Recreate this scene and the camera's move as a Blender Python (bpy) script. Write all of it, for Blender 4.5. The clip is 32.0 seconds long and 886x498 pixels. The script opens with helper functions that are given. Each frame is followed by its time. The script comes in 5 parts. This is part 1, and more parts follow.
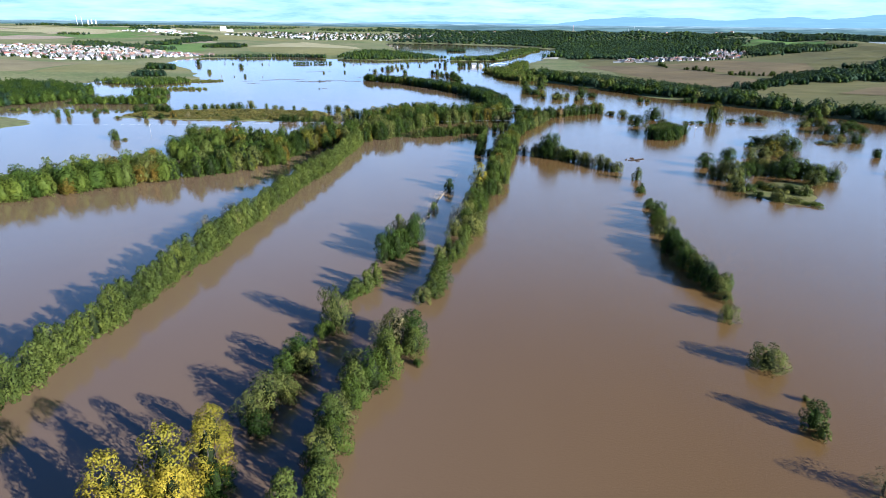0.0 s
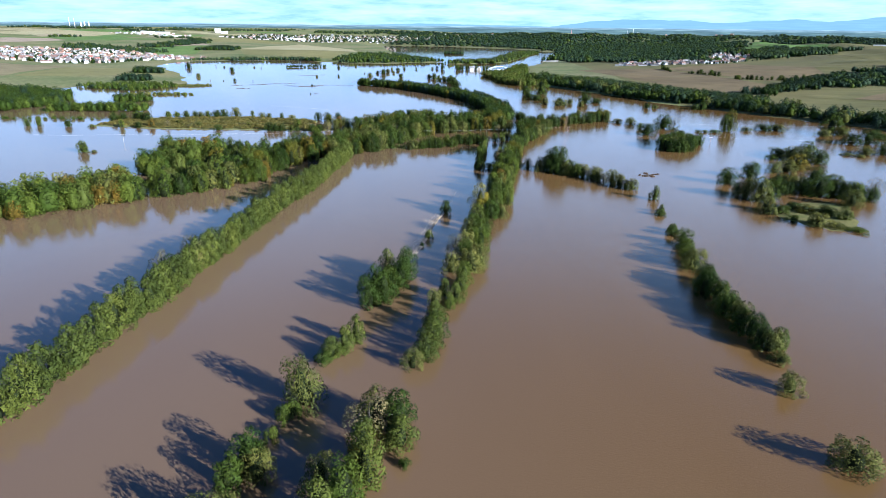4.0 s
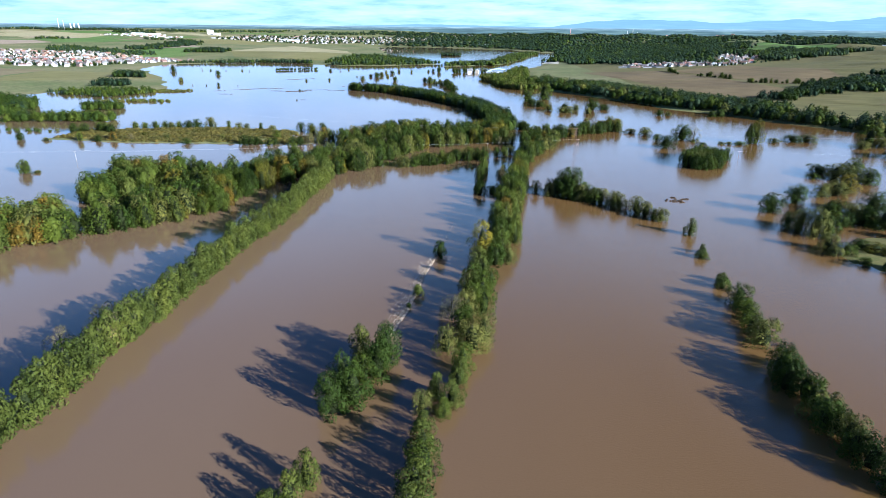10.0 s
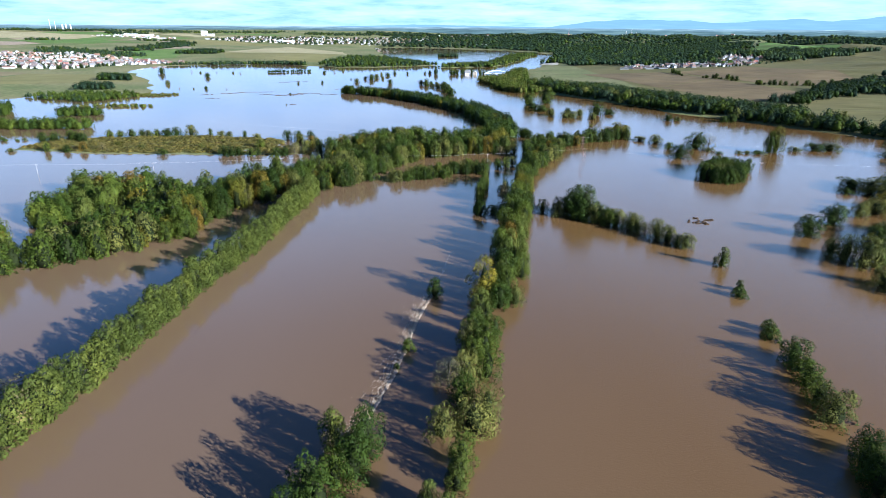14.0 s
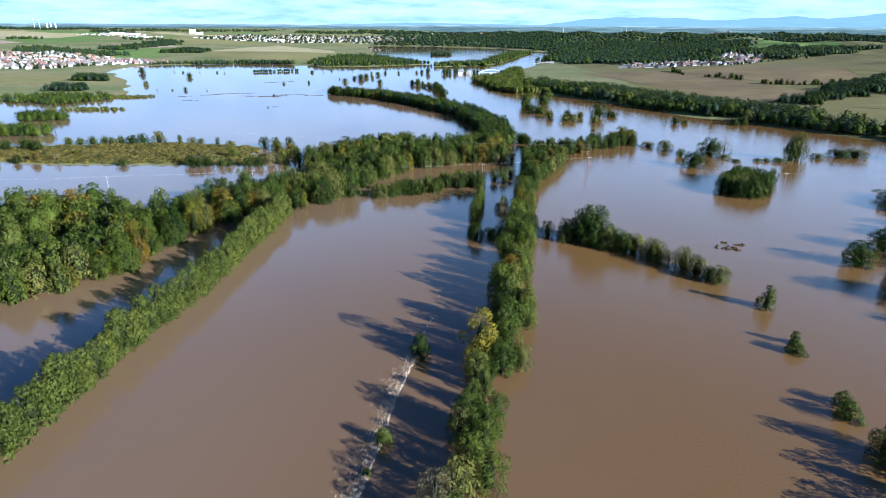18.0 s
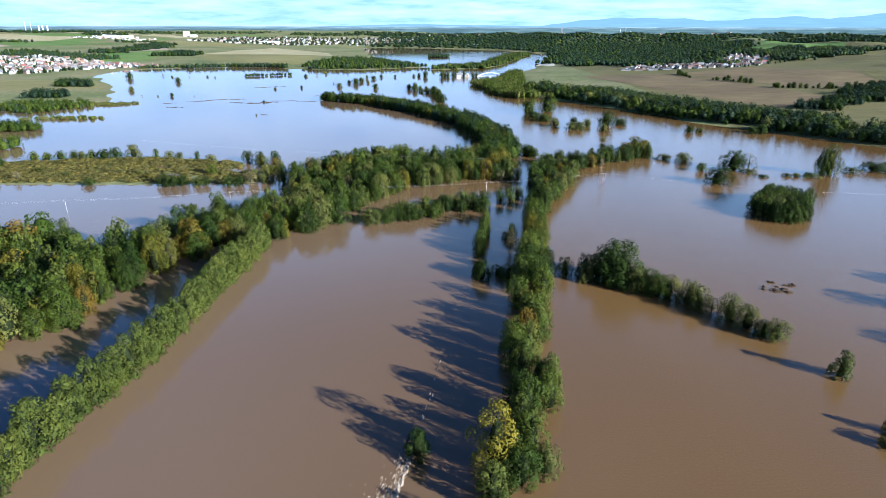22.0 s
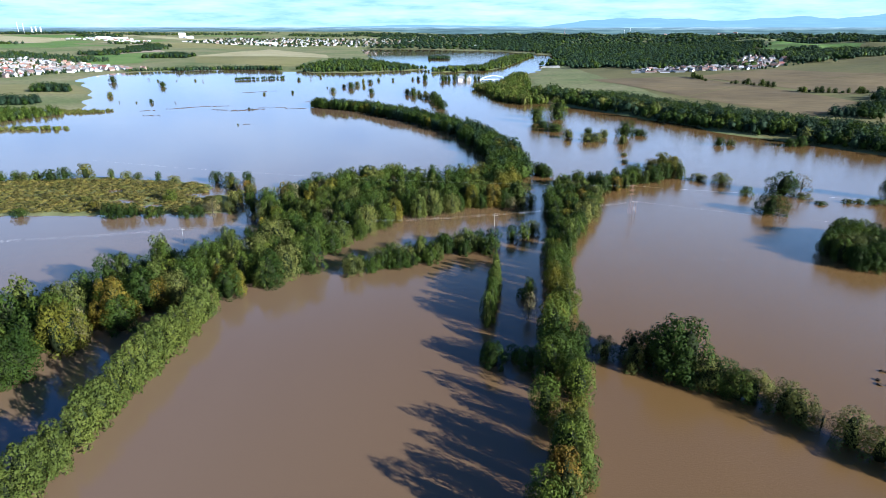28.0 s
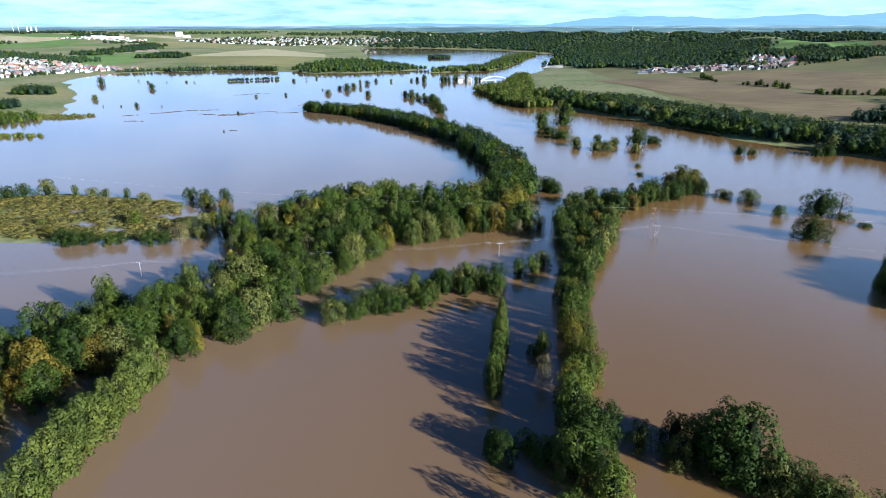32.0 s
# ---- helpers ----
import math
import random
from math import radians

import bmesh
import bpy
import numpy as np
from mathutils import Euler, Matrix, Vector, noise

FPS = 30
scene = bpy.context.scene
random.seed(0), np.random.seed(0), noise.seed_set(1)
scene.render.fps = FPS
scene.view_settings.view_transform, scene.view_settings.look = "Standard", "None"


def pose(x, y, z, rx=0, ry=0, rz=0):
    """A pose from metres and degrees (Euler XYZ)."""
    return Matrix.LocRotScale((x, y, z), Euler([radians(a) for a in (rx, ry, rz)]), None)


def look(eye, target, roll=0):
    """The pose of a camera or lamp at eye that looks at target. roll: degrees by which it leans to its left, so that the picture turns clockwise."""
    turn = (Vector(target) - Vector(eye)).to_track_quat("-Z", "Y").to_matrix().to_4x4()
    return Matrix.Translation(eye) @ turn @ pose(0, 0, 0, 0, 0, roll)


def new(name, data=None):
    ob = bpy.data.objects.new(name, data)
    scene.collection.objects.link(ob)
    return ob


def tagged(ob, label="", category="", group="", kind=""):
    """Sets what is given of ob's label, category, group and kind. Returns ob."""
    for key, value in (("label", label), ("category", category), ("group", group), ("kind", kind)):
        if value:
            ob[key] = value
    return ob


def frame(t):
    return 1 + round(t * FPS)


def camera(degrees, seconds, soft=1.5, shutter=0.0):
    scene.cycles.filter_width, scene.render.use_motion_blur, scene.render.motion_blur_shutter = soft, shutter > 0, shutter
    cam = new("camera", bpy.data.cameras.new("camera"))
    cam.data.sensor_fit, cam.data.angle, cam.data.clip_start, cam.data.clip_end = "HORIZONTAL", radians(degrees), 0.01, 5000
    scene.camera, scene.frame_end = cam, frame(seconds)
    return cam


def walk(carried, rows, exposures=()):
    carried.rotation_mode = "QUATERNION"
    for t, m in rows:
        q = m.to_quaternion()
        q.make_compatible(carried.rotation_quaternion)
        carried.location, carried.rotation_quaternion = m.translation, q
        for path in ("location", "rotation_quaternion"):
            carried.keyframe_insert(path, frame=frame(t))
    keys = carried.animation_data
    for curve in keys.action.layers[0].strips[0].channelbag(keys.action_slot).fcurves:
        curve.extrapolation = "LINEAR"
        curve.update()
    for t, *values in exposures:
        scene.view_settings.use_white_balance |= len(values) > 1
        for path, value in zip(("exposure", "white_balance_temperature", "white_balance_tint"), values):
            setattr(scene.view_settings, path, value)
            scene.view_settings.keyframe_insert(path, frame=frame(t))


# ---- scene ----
cam = camera(74.1, 32.0, 0.8)
PATH = [
    (0, (1.388, 2.015, 108.471), (1.32, 3.881, 107.755), 0.6),
    (1, (1.104, 14.085, 108.447), (1.038, 15.952, 107.733), 0.5),
    (2, (0.867, 26.072, 108.676), (0.802, 27.939, 107.961), 0.5),
    (3, (0.56, 37.857, 108.798), (0.496, 39.724, 108.085), 0.6),
    (3.5, (0.573, 43.849, 108.814), (0.511, 45.717, 108.102), 0.6),
    (5.5, (0.196, 67.339, 108.907), (0.138, 69.21, 108.203), 0.7),
    (6, (-0.011, 73.25, 109.051), (-0.068, 75.121, 108.346), 0.7),
    (7, (-0.012, 84.952, 109.013), (-0.07, 86.823, 108.308), 0.6),
    (8, (-0.117, 96.904, 109.216), (-0.174, 98.774, 108.509), 0.5),
    (9, (0.162, 109.055, 108.963), (0.105, 110.924, 108.255), 0.5),
    (10, (0.228, 121.073, 109.2), (0.174, 122.943, 108.492), 0.5),
    (11, (0.268, 132.206, 109.672), (0.215, 134.075, 108.963), 0.5),
    (12, (0.206, 143.903, 109.717), (0.155, 145.772, 109.008), 0.5),
    (13, (-0.191, 155.018, 109.896), (-0.241, 156.888, 109.189), 0.5),
    (14, (-0.129, 166.744, 109.843), (-0.176, 168.614, 109.136), 0.4),
    (14.5, (0.108, 173.455, 109.834), (0.063, 175.325, 109.127), 0.4),
    (16.5, (1.507, 201.657, 108.749), (1.47, 203.526, 108.039), 0.3),
    (17, (1.653, 208.109, 108.485), (1.62, 209.978, 107.773), 0.3),
    (18, (1.041, 219.667, 108.389), (1.013, 221.536, 107.677), 0.3),
    (19, (0.066, 231.184, 109.177), (0.042, 233.054, 108.468), 0.2),
    (20, (-0.349, 242.926, 109.964), (-0.37, 244.796, 109.255), 0.2),
    (21, (-0.658, 255.39, 110.244), (-0.681, 257.26, 109.534), 0.2),
    (22, (-0.899, 268.175, 110.278), (-0.921, 270.045, 109.569), 0.1),
    (23, (-1.019, 281.125, 110.332), (-1.044, 282.995, 109.623), 0.1),
    (24, (-1.557, 294.575, 110.494), (-1.583, 296.444, 109.784), 0.0),
    (25, (-1.564, 307.109, 110.052), (-1.59, 308.979, 109.343), 0.0),
    (25.5, (-1.5, 313.425, 109.923), (-1.525, 315.295, 109.213), 0.0),
    (27.5, (-1.156, 337.786, 109.933), (-1.182, 339.657, 109.228), -0.1),
    (28, (-0.738, 343.594, 109.972), (-0.764, 345.465, 109.265), 0.0),
    (29, (-0.568, 355.018, 110.282), (-0.596, 356.889, 109.575), -0.0),
    (30, (-0.245, 366.605, 110.689), (-0.273, 368.475, 109.98), -0.0),
    (31, (0.295, 378.042, 111.046), (0.266, 379.911, 110.335), -0.1),
    (32, (0.516, 389.442, 111.695), (0.487, 391.311, 110.983), -0.1),
]
walk(cam, [(t, look(eye, target, roll)) for t, eye, target, roll in PATH], [(0.0, 1.88, 5050.0, 10.0), (32.0, 1.88, 5050.0, 10.0)])

# ---- light ----
SUN_FROM = Vector((0.84, -0.54, 0.0)).normalized()
SUN_ELEV = radians(18.0)
world = bpy.data.worlds.new("world")
scene.world = world
world.use_nodes = True
wn, wl = world.node_tree.nodes, world.node_tree.links
wn.clear()
sky = wn.new("ShaderNodeTexSky")
sky.sky_type = 'NISHITA'
sky.sun_disc = False
sky.sun_elevation = SUN_ELEV
sky.sun_rotation = math.atan2(SUN_FROM.x, SUN_FROM.y)
sky.air_density, sky.dust_density, sky.ozone_density = 1.0, 0.0, 7.0
sky_bg = wn.new("ShaderNodeBackground")
sky_bg.inputs["Strength"].default_value = 0.033
cloud_bg = wn.new("ShaderNodeBackground")
cloud_bg.inputs["Strength"].default_value = 0.39
coord = wn.new("ShaderNodeTexCoord")
stretch = wn.new("ShaderNodeMapping")
stretch.inputs["Scale"].default_value = (9.0, 9.0, 75.0)
puffs = wn.new("ShaderNodeTexNoise")
puffs.inputs["Scale"].default_value = 1.0
puffs.inputs["Detail"].default_value = 8.0
puffs.inputs["Roughness"].default_value = 0.6
band = wn.new("ShaderNodeValToRGB")
for stop, (place, tone) in zip((band.color_ramp.elements[0], band.color_ramp.elements[1], band.color_ramp.elements.new(0.5)),
                               ((0.36, (0.37, 0.58, 0.88, 1)), (0.70, (0.94, 0.96, 1.0, 1)), (0.5, (0.55, 0.74, 0.97, 1)))):
    stop.position, stop.color = place, tone
sky_mix = wn.new("ShaderNodeMixShader")
sky_out = wn.new("ShaderNodeOutputWorld")
wl.new(coord.outputs["Generated"], stretch.inputs["Vector"])
wl.new(stretch.outputs["Vector"], puffs.inputs["Vector"])
wl.new(puffs.outputs["Fac"], band.inputs["Fac"])
wl.new(band.outputs["Color"], cloud_bg.inputs["Color"])
wl.new(sky.outputs["Color"], sky_bg.inputs["Color"])
# hazy clouds lie low over the horizon, the sky above them is clear
parts_of = wn.new("ShaderNodeSeparateXYZ")
low_sky = wn.new("ShaderNodeMapRange")
low_sky.inputs["From Min"].default_value, low_sky.inputs["From Max"].default_value = 0.17, 0.47
low_sky.inputs["To Min"].default_value, low_sky.inputs["To Max"].default_value = 1.0, 0.0
wl.new(coord.outputs["Generated"], parts_of.inputs["Vector"])
wl.new(parts_of.outputs["Z"], low_sky.inputs["Value"])
wl.new(low_sky.outputs["Result"], sky_mix.inputs["Fac"])
wl.new(sky_bg.outputs["Background"], sky_mix.inputs[1])
wl.new(cloud_bg.outputs["Background"], sky_mix.inputs[2])
wl.new(sky_mix.outputs["Shader"], sky_out.inputs["Surface"])

sun = new("sun", bpy.data.lights.new("sun", 'SUN'))
sun.data.energy, sun.data.angle, sun.data.color = 5.0, radians(0.6), (1.0, 0.92, 0.79)
sun_way = SUN_FROM * math.cos(SUN_ELEV) + Vector((0, 0, math.sin(SUN_ELEV)))
sun.matrix_world = look(sun_way * 300, (0, 0, 0))


# ---- materials ----
def material(name):
    m = bpy.data.materials.new(name)
    m.use_nodes = True
    n, l = m.node_tree.nodes, m.node_tree.links
    return m, n, l, n["Principled BSDF"]


def ramp(n, stops):
    r = n.new("ShaderNodeValToRGB")
    e = r.color_ramp.elements
    while len(e) < len(stops):
        e.new(0.5)
    for k, (p, c) in enumerate(stops):
        e[k].position, e[k].color = p, (*c, 1)
    return r


def noise_node(n, l, scale, detail=4.0, rough=0.55, mapped=None):
    g = n.new("ShaderNodeNewGeometry")
    t = n.new("ShaderNodeTexNoise")
    t.inputs["Scale"].default_value, t.inputs["Detail"].default_value, t.inputs["Roughness"].default_value = scale, detail, rough
    if mapped:
        m = n.new("ShaderNodeMapping")
        m.inputs["Rotation"].default_value = (0, 0, radians(mapped[0]))
        m.inputs["Scale"].default_value = mapped[1:]
        l.new(g.outputs["Position"], m.inputs["Vector"])
        l.new(m.outputs["Vector"], t.inputs["Vector"])
    else:
        l.new(g.outputs["Position"], t.inputs["Vector"])
    return t


def mix_color(n, l, fac, a, b, blend='MIX'):
    m = n.new("ShaderNodeMix")
    m.data_type, m.blend_type = 'RGBA', blend
    for value, slot in ((fac, 0), (a, 6), (b, 7)):
        if isinstance(value, bpy.types.NodeSocket):
            l.new(value, m.inputs[slot])
        else:
            m.inputs[slot].default_value = (*value, 1) if slot else value
    return m.outputs[2]


def leaf_material(name, dark, mid, light, through_leaf=0.10, island=True):
    """Foliage: hue by the tree, a shade by the leaf spray, soft patches."""
    m, n, l, b = material(name)
    info = n.new("ShaderNodeObjectInfo")
    geo = n.new("ShaderNodeNewGeometry")
    tree = ramp(n, [(0.0, dark), (0.5, mid), (1.0, light)])
    l.new(info.outputs["Random"] if not island else geo.outputs["Random Per Island"], tree.inputs["Fac"])
    other = ramp(n, [(0.0, (0.82, 0.84, 0.82)), (0.55, (1.0, 1.0, 1.0)), (1.0, (1.16, 1.12, 1.06))])
    l.new(geo.outputs["Random Per Island"] if not island else info.outputs["Random"], other.inputs["Fac"])
    c = mix_color(n, l, 1.0, tree.outputs["Color"], other.outputs["Color"], 'MULTIPLY')
    patch = noise_node(n, l, 0.35, 3.0)
    pr = ramp(n, [(0.3, (0.75, 0.78, 0.72)), (0.7, (1.2, 1.15, 1.1))])
    l.new(patch.outputs["Fac"], pr.inputs["Fac"])
    c = mix_color(n, l, 1.0, c, pr.outputs["Color"], 'MULTIPLY')
    broad = noise_node(n, l, 0.075, 2.0)
    br = ramp(n, [(0.34, (0.74, 0.78, 0.80)), (0.5, (1.0, 1.0, 1.0)), (0.66, (1.26, 1.18, 1.05))])
    l.new(broad.outputs["Fac"], br.inputs["Fac"])
    c = mix_color(n, l, 1.0, c, br.outputs["Color"], 'MULTIPLY')
    l.new(c, b.inputs["Base Color"])
    b.inputs["Roughness"].default_value = 0.62
    b.inputs["Specular IOR Level"].default_value = 0.05
    tr = n.new("ShaderNodeBsdfTranslucent")
    l.new(c, tr.inputs["Color"])
    mx = n.new("ShaderNodeMixShader")
    mx.inputs["Fac"].default_value = through_leaf
    l.new(b.outputs["BSDF"], mx.inputs[1])
    l.new(tr.outputs["BSDF"], mx.inputs[2])
    l.new(mx.outputs["Shader"], n["Material Output"].inputs["Surface"])
    return m


def plain(name, color, rough=0.7, vary=0.25, scale=0.5, metal=0.0):
    m, n, l, b = material(name)
    t = noise_node(n, l, scale)
    lo, hi = tuple(v * (1 - vary) for v in color), tuple(min(1, v * (1 + vary)) for v in color)
    r = ramp(n, [(0.3, lo), (0.7, hi)])
    l.new(t.outputs["Fac"], r.inputs["Fac"])
    l.new(r.outputs["Color"], b.inputs["Base Color"])
    b.inputs["Roughness"].default_value, b.inputs["Metallic"].default_value = rough, metal
    return m


def random_color(name, stops, rough=0.7, island=False):
    m, n, l, b = material(name)
    info = n.new("ShaderNodeNewGeometry") if island else n.new("ShaderNodeObjectInfo")
    r = ramp(n, stops)
    r.color_ramp.interpolation = 'CONSTANT'
    l.new(info.outputs["Random Per Island" if island else "Random"], r.inputs["Fac"])
    t = noise_node(n, l, 0.6)
    g = ramp(n, [(0.3, (0.85, 0.85, 0.85)), (0.7, (1.05, 1.05, 1.05))])
    l.new(t.outputs["Fac"], g.inputs["Fac"])
    l.new(mix_color(n, l, 1.0, r.outputs["Color"], g.outputs["Color"], 'MULTIPLY'), b.inputs["Base Color"])
    b.inputs["Roughness"].default_value = rough
    return m


LEAF = {
    "alder": leaf_material("alder_leaves", (0.039, 0.050, 0.009), (0.050, 0.062, 0.011), (0.063, 0.075, 0.014), island=False),
    "oak": leaf_material("oak_leaves", (0.017, 0.029, 0.004), (0.024, 0.039, 0.006), (0.033, 0.050, 0.007), island=False),
    "willow": leaf_material("willow_leaves", (0.060, 0.065, 0.015), (0.074, 0.078, 0.018), (0.091, 0.092, 0.021), island=False),
    "mixed": leaf_material("mixed_leaves", (0.026, 0.041, 0.006), (0.040, 0.056, 0.007), (0.058, 0.074, 0.010), island=False),
    "autumn": leaf_material("autumn_leaves", (0.059, 0.061, 0.007), (0.084, 0.072, 0.008), (0.092, 0.059, 0.009), island=False),
    "yellow": leaf_material("yellow_poplar_leaves", (0.150, 0.124, 0.011), (0.190, 0.150, 0.013), (0.225, 0.172, 0.015), island=False),
    # leaf colour darkened for shaded slopes and blued for distance haze
    "forest": leaf_material("hazed_forest_leaves", (0.013, 0.024, 0.014), (0.019, 0.033, 0.017), (0.028, 0.042, 0.020), 0.06, island=False),
    "dead": leaf_material("dry_twigs", (0.090, 0.076, 0.036), (0.115, 0.096, 0.045), (0.140, 0.115, 0.055), island=False),
}
SCRUB_LEAF = leaf_material("scrub_leaves", (0.060, 0.060, 0.014), (0.082, 0.071, 0.018), (0.100, 0.080, 0.023))
# crown hearts: inner twigs coloured near black, painting the shade between the boughs
SHADED_TWIGS = plain("shaded_inner_twigs", (0.014, 0.018, 0.006), 0.95, 0.35, 1.5)
SHADED_TWIGS.node_tree.nodes["Principled BSDF"].inputs["Specular IOR Level"].default_value = 0.05
BARK = plain("bark", (0.045, 0.037, 0.028), 0.9, 0.3, 3.0)


def water_material():
    m, n, l, b = material("flood_water")
    silt = noise_node(n, l, 0.004, 5.0, 0.55, (20, 1.0, 0.35, 1.0))
    east = ramp(n, [(0.30, (0.116, 0.064, 0.021)), (0.70, (0.138, 0.078, 0.027))])
    # western water is painted paler and greyer, for its stronger sky reflection
    west_sheen = ramp(n, [(0.30, (0.132, 0.082, 0.043)), (0.70, (0.154, 0.098, 0.054))])
    l.new(silt.outputs["Fac"], east.inputs["Fac"])
    l.new(silt.outputs["Fac"], west_sheen.inputs["Fac"])
    place = n.new("ShaderNodeNewGeometry")
    split = n.new("ShaderNodeSeparateXYZ")
    l.new(place.outputs["Position"], split.inputs["Vector"])
    west_to_east = n.new("ShaderNodeMapRange")
    west_to_east.inputs["From Min"].default_value, west_to_east.inputs["From Max"].default_value = -70.0, 70.0
    l.new(split.outputs["X"], west_to_east.inputs["Value"])
    l.new(mix_color(n, l, west_to_east.outputs["Result"], west_sheen.outputs["Color"], east.outputs["Color"]), b.inputs["Base Color"])
    b.inputs["IOR"].default_value = 1.40
    b.inputs["Specular IOR Level"].default_value = 1.0
    calm = noise_node(n, l, 0.02, 3.0)
    cr = n.new("ShaderNodeMapRange")
    cr.inputs["From Min"].default_value, cr.inputs["From Max"].default_value = 0.35, 0.65
    cr.inputs["To Min"].default_value, cr.inputs["To Max"].default_value = 0.0, 0.03
    l.new(calm.outputs["Fac"], cr.inputs["Value"])
    l.new(cr.outputs["Result"], b.inputs["Roughness"])
    wave = noise_node(n, l, 0.95, 5.0, 0.66, (32, 1.0, 1.7, 1.0))
    bump = n.new("ShaderNodeBump")
    bump.inputs["Strength"].default_value, bump.inputs["Distance"].default_value = 0.5, 0.20
    chop = n.new("ShaderNodeMapRange")
    chop.inputs["To Min"].default_value, chop.inputs["To Max"].default_value = 0.09, 0.30
    l.new(west_to_east.outputs["Result"], chop.inputs["Value"])
    l.new(chop.outputs["Result"], bump.inputs["Strength"])
    l.new(wave.outputs["Fac"], bump.inputs["Height"])
    l.new(bump.outputs["Normal"], b.inputs["Normal"])
    return m


def ground_material(name, a, b_color, c, scale=0.02, fine=0.4, lines=None):
    m, n, l, b = material(name)
    big = noise_node(n, l, scale, 5.0)
    r = ramp(n, [(0.32, a), (0.5, b_color), (0.68, c)])
    l.new(big.outputs["Fac"], r.inputs["Fac"])
    small = noise_node(n, l, fine, 4.0, 0.6, lines)
    g = ramp(n, [(0.3, (0.72, 0.72, 0.72)), (0.7, (1.25, 1.25, 1.25))])
    l.new(small.outputs["Fac"], g.inputs["Fac"])
    l.new(mix_color(n, l, 1.0, r.outputs["Color"], g.outputs["Color"], 'MULTIPLY'), b.inputs["Base Color"])
    b.inputs["Roughness"].default_value = 0.95
    b.inputs["Specular IOR Level"].default_value = 0.1
    bump = n.new("ShaderNodeBump")
    bump.inputs["Strength"].default_value, bump.inputs["Distance"].default_value = 0.4, 0.3
    l.new(small.outputs["Fac"], bump.inputs["Height"])
    l.new(bump.outputs["Normal"], b.inputs["Normal"])
    return m


WATER = water_material()
MEADOW = ground_material("meadow", (0.105, 0.125, 0.042), (0.150, 0.150, 0.060), (0.200, 0.175, 0.085), 0.006, 0.12)
GREEN_FIELD = ground_material("green_field", (0.085, 0.140, 0.030), (0.110, 0.165, 0.038), (0.135, 0.175, 0.050), 0.008, 0.15)
BROWN_FIELD = ground_material("ploughed_field", (0.165, 0.130, 0.066), (0.195, 0.158, 0.080), (0.225, 0.186, 0.095), 0.008, 0.1, (20, 0.2, 3.0, 1.0))
STRAW_FIELD = ground_material("stubble_field", (0.270, 0.234, 0.113), (0.306, 0.261, 0.138), (0.324, 0.288, 0.154), 0.01, 0.1, (60, 0.2, 3.0, 1.0))
OLIVE_FIELD = ground_material("young_crop_field", (0.152, 0.140, 0.050), (0.179, 0.160, 0.060), (0.203, 0.176, 0.070), 0.006, 0.08, (20, 0.2, 3.0, 1.0))
SOIL_FIELD = ground_material("dark_soil_field", (0.111, 0.080, 0.040), (0.138, 0.100, 0.049), (0.164, 0.119, 0.056), 0.009, 0.1, (20, 0.2, 3.0, 1.0))
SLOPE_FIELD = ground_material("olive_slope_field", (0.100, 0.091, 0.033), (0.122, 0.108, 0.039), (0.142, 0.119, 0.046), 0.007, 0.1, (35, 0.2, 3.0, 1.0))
ROSY_FIELD = ground_material("rosy_ploughed_field", (0.27, 0.205, 0.145), (0.31, 0.235, 0.165), (0.33, 0.26, 0.18), 0.01, 0.1, (60, 0.2, 3.0, 1.0))
MUD = ground_material("mud_bank", (0.16, 0.12, 0.07), (0.20, 0.15, 0.09), (0.18, 0.16, 0.08), 0.05, 0.6)
SAND = ground_material("sand_yard", (0.40, 0.36, 0.28), (0.46, 0.41, 0.32), (0.42, 0.40, 0.30), 0.05, 0.4)
REEDS = ground_material("reed_ground", (0.085, 0.10, 0.026), (0.13, 0.115, 0.04), (0.10, 0.11, 0.032), 0.05, 0.6)


# ---- land and water ----
SHORE_RIGHT = [(1900, -1500), (1100, -160), (700, 440), (510, 733), (440, 838), (385, 895), (318, 990), (268, 1065), (215, 1161),
               (158, 1268), (125, 1400), (135, 1500), (170, 1820), (255, 2050), (395, 2600), (425, 2900), (250, 3330), (-150, 3620), (-494, 3690)]
SHORE_LEFT = [(-330, 2800), (-205, 2316), (-64, 2035), (-241, 1915), (-362, 1911), (-515, 2021), (-643, 2018), (-734, 1967), (-856, 1897),
              (-852, 1707), (-652, 1438), (-600, 1330), (-540, 1240), (-530, 1180), (-640, 1190), (-700, 1140), (-720, 1000), (-760, 800), (-900, 400), (-1300, -1500)]
SHORE = SHORE_RIGHT + SHORE_LEFT
LAND = SHORE + [(-9000, -1500), (-9000, 9000), (9000, 9000), (9000, -1500)]
# low ground that just stands out of the flood: outline and height
CAUSEWAY = [(-60, 1925), (90, 1990), (150, 2120), (290, 2700), (330, 2850), (270, 2850), (205, 2700), (80, 2120), (-40, 2030)]
REED_ISLAND = [(-420, 700), (-330, 686), (-228, 690), (-140, 694), (-150, 735), (-185, 775), (-275, 792), (-360, 775), (-415, 760)]
ISLE_MEADOW = [(198, 416), (229, 443), (260, 442), (248, 409), (234, 375), (210, 379), (197, 394)]
LEFT_LAWN = [(-640, 560), (-500, 600), (-478, 640), (-500, 668), (-560, 700), (-640, 720)]
POOLS = [(-222, 722, 9, 5), (-176, 738, 11, 6), (-240, 748, 7, 4), (-168, 752, 8, 5), (-196, 712, 8, 4), (-290, 735, 6, 4)]
LOW_GROUND = [(CAUSEWAY, 1.5), (REED_ISLAND, 0.5), (ISLE_MEADOW, 0.2), (LEFT_LAWN, 0.25)]


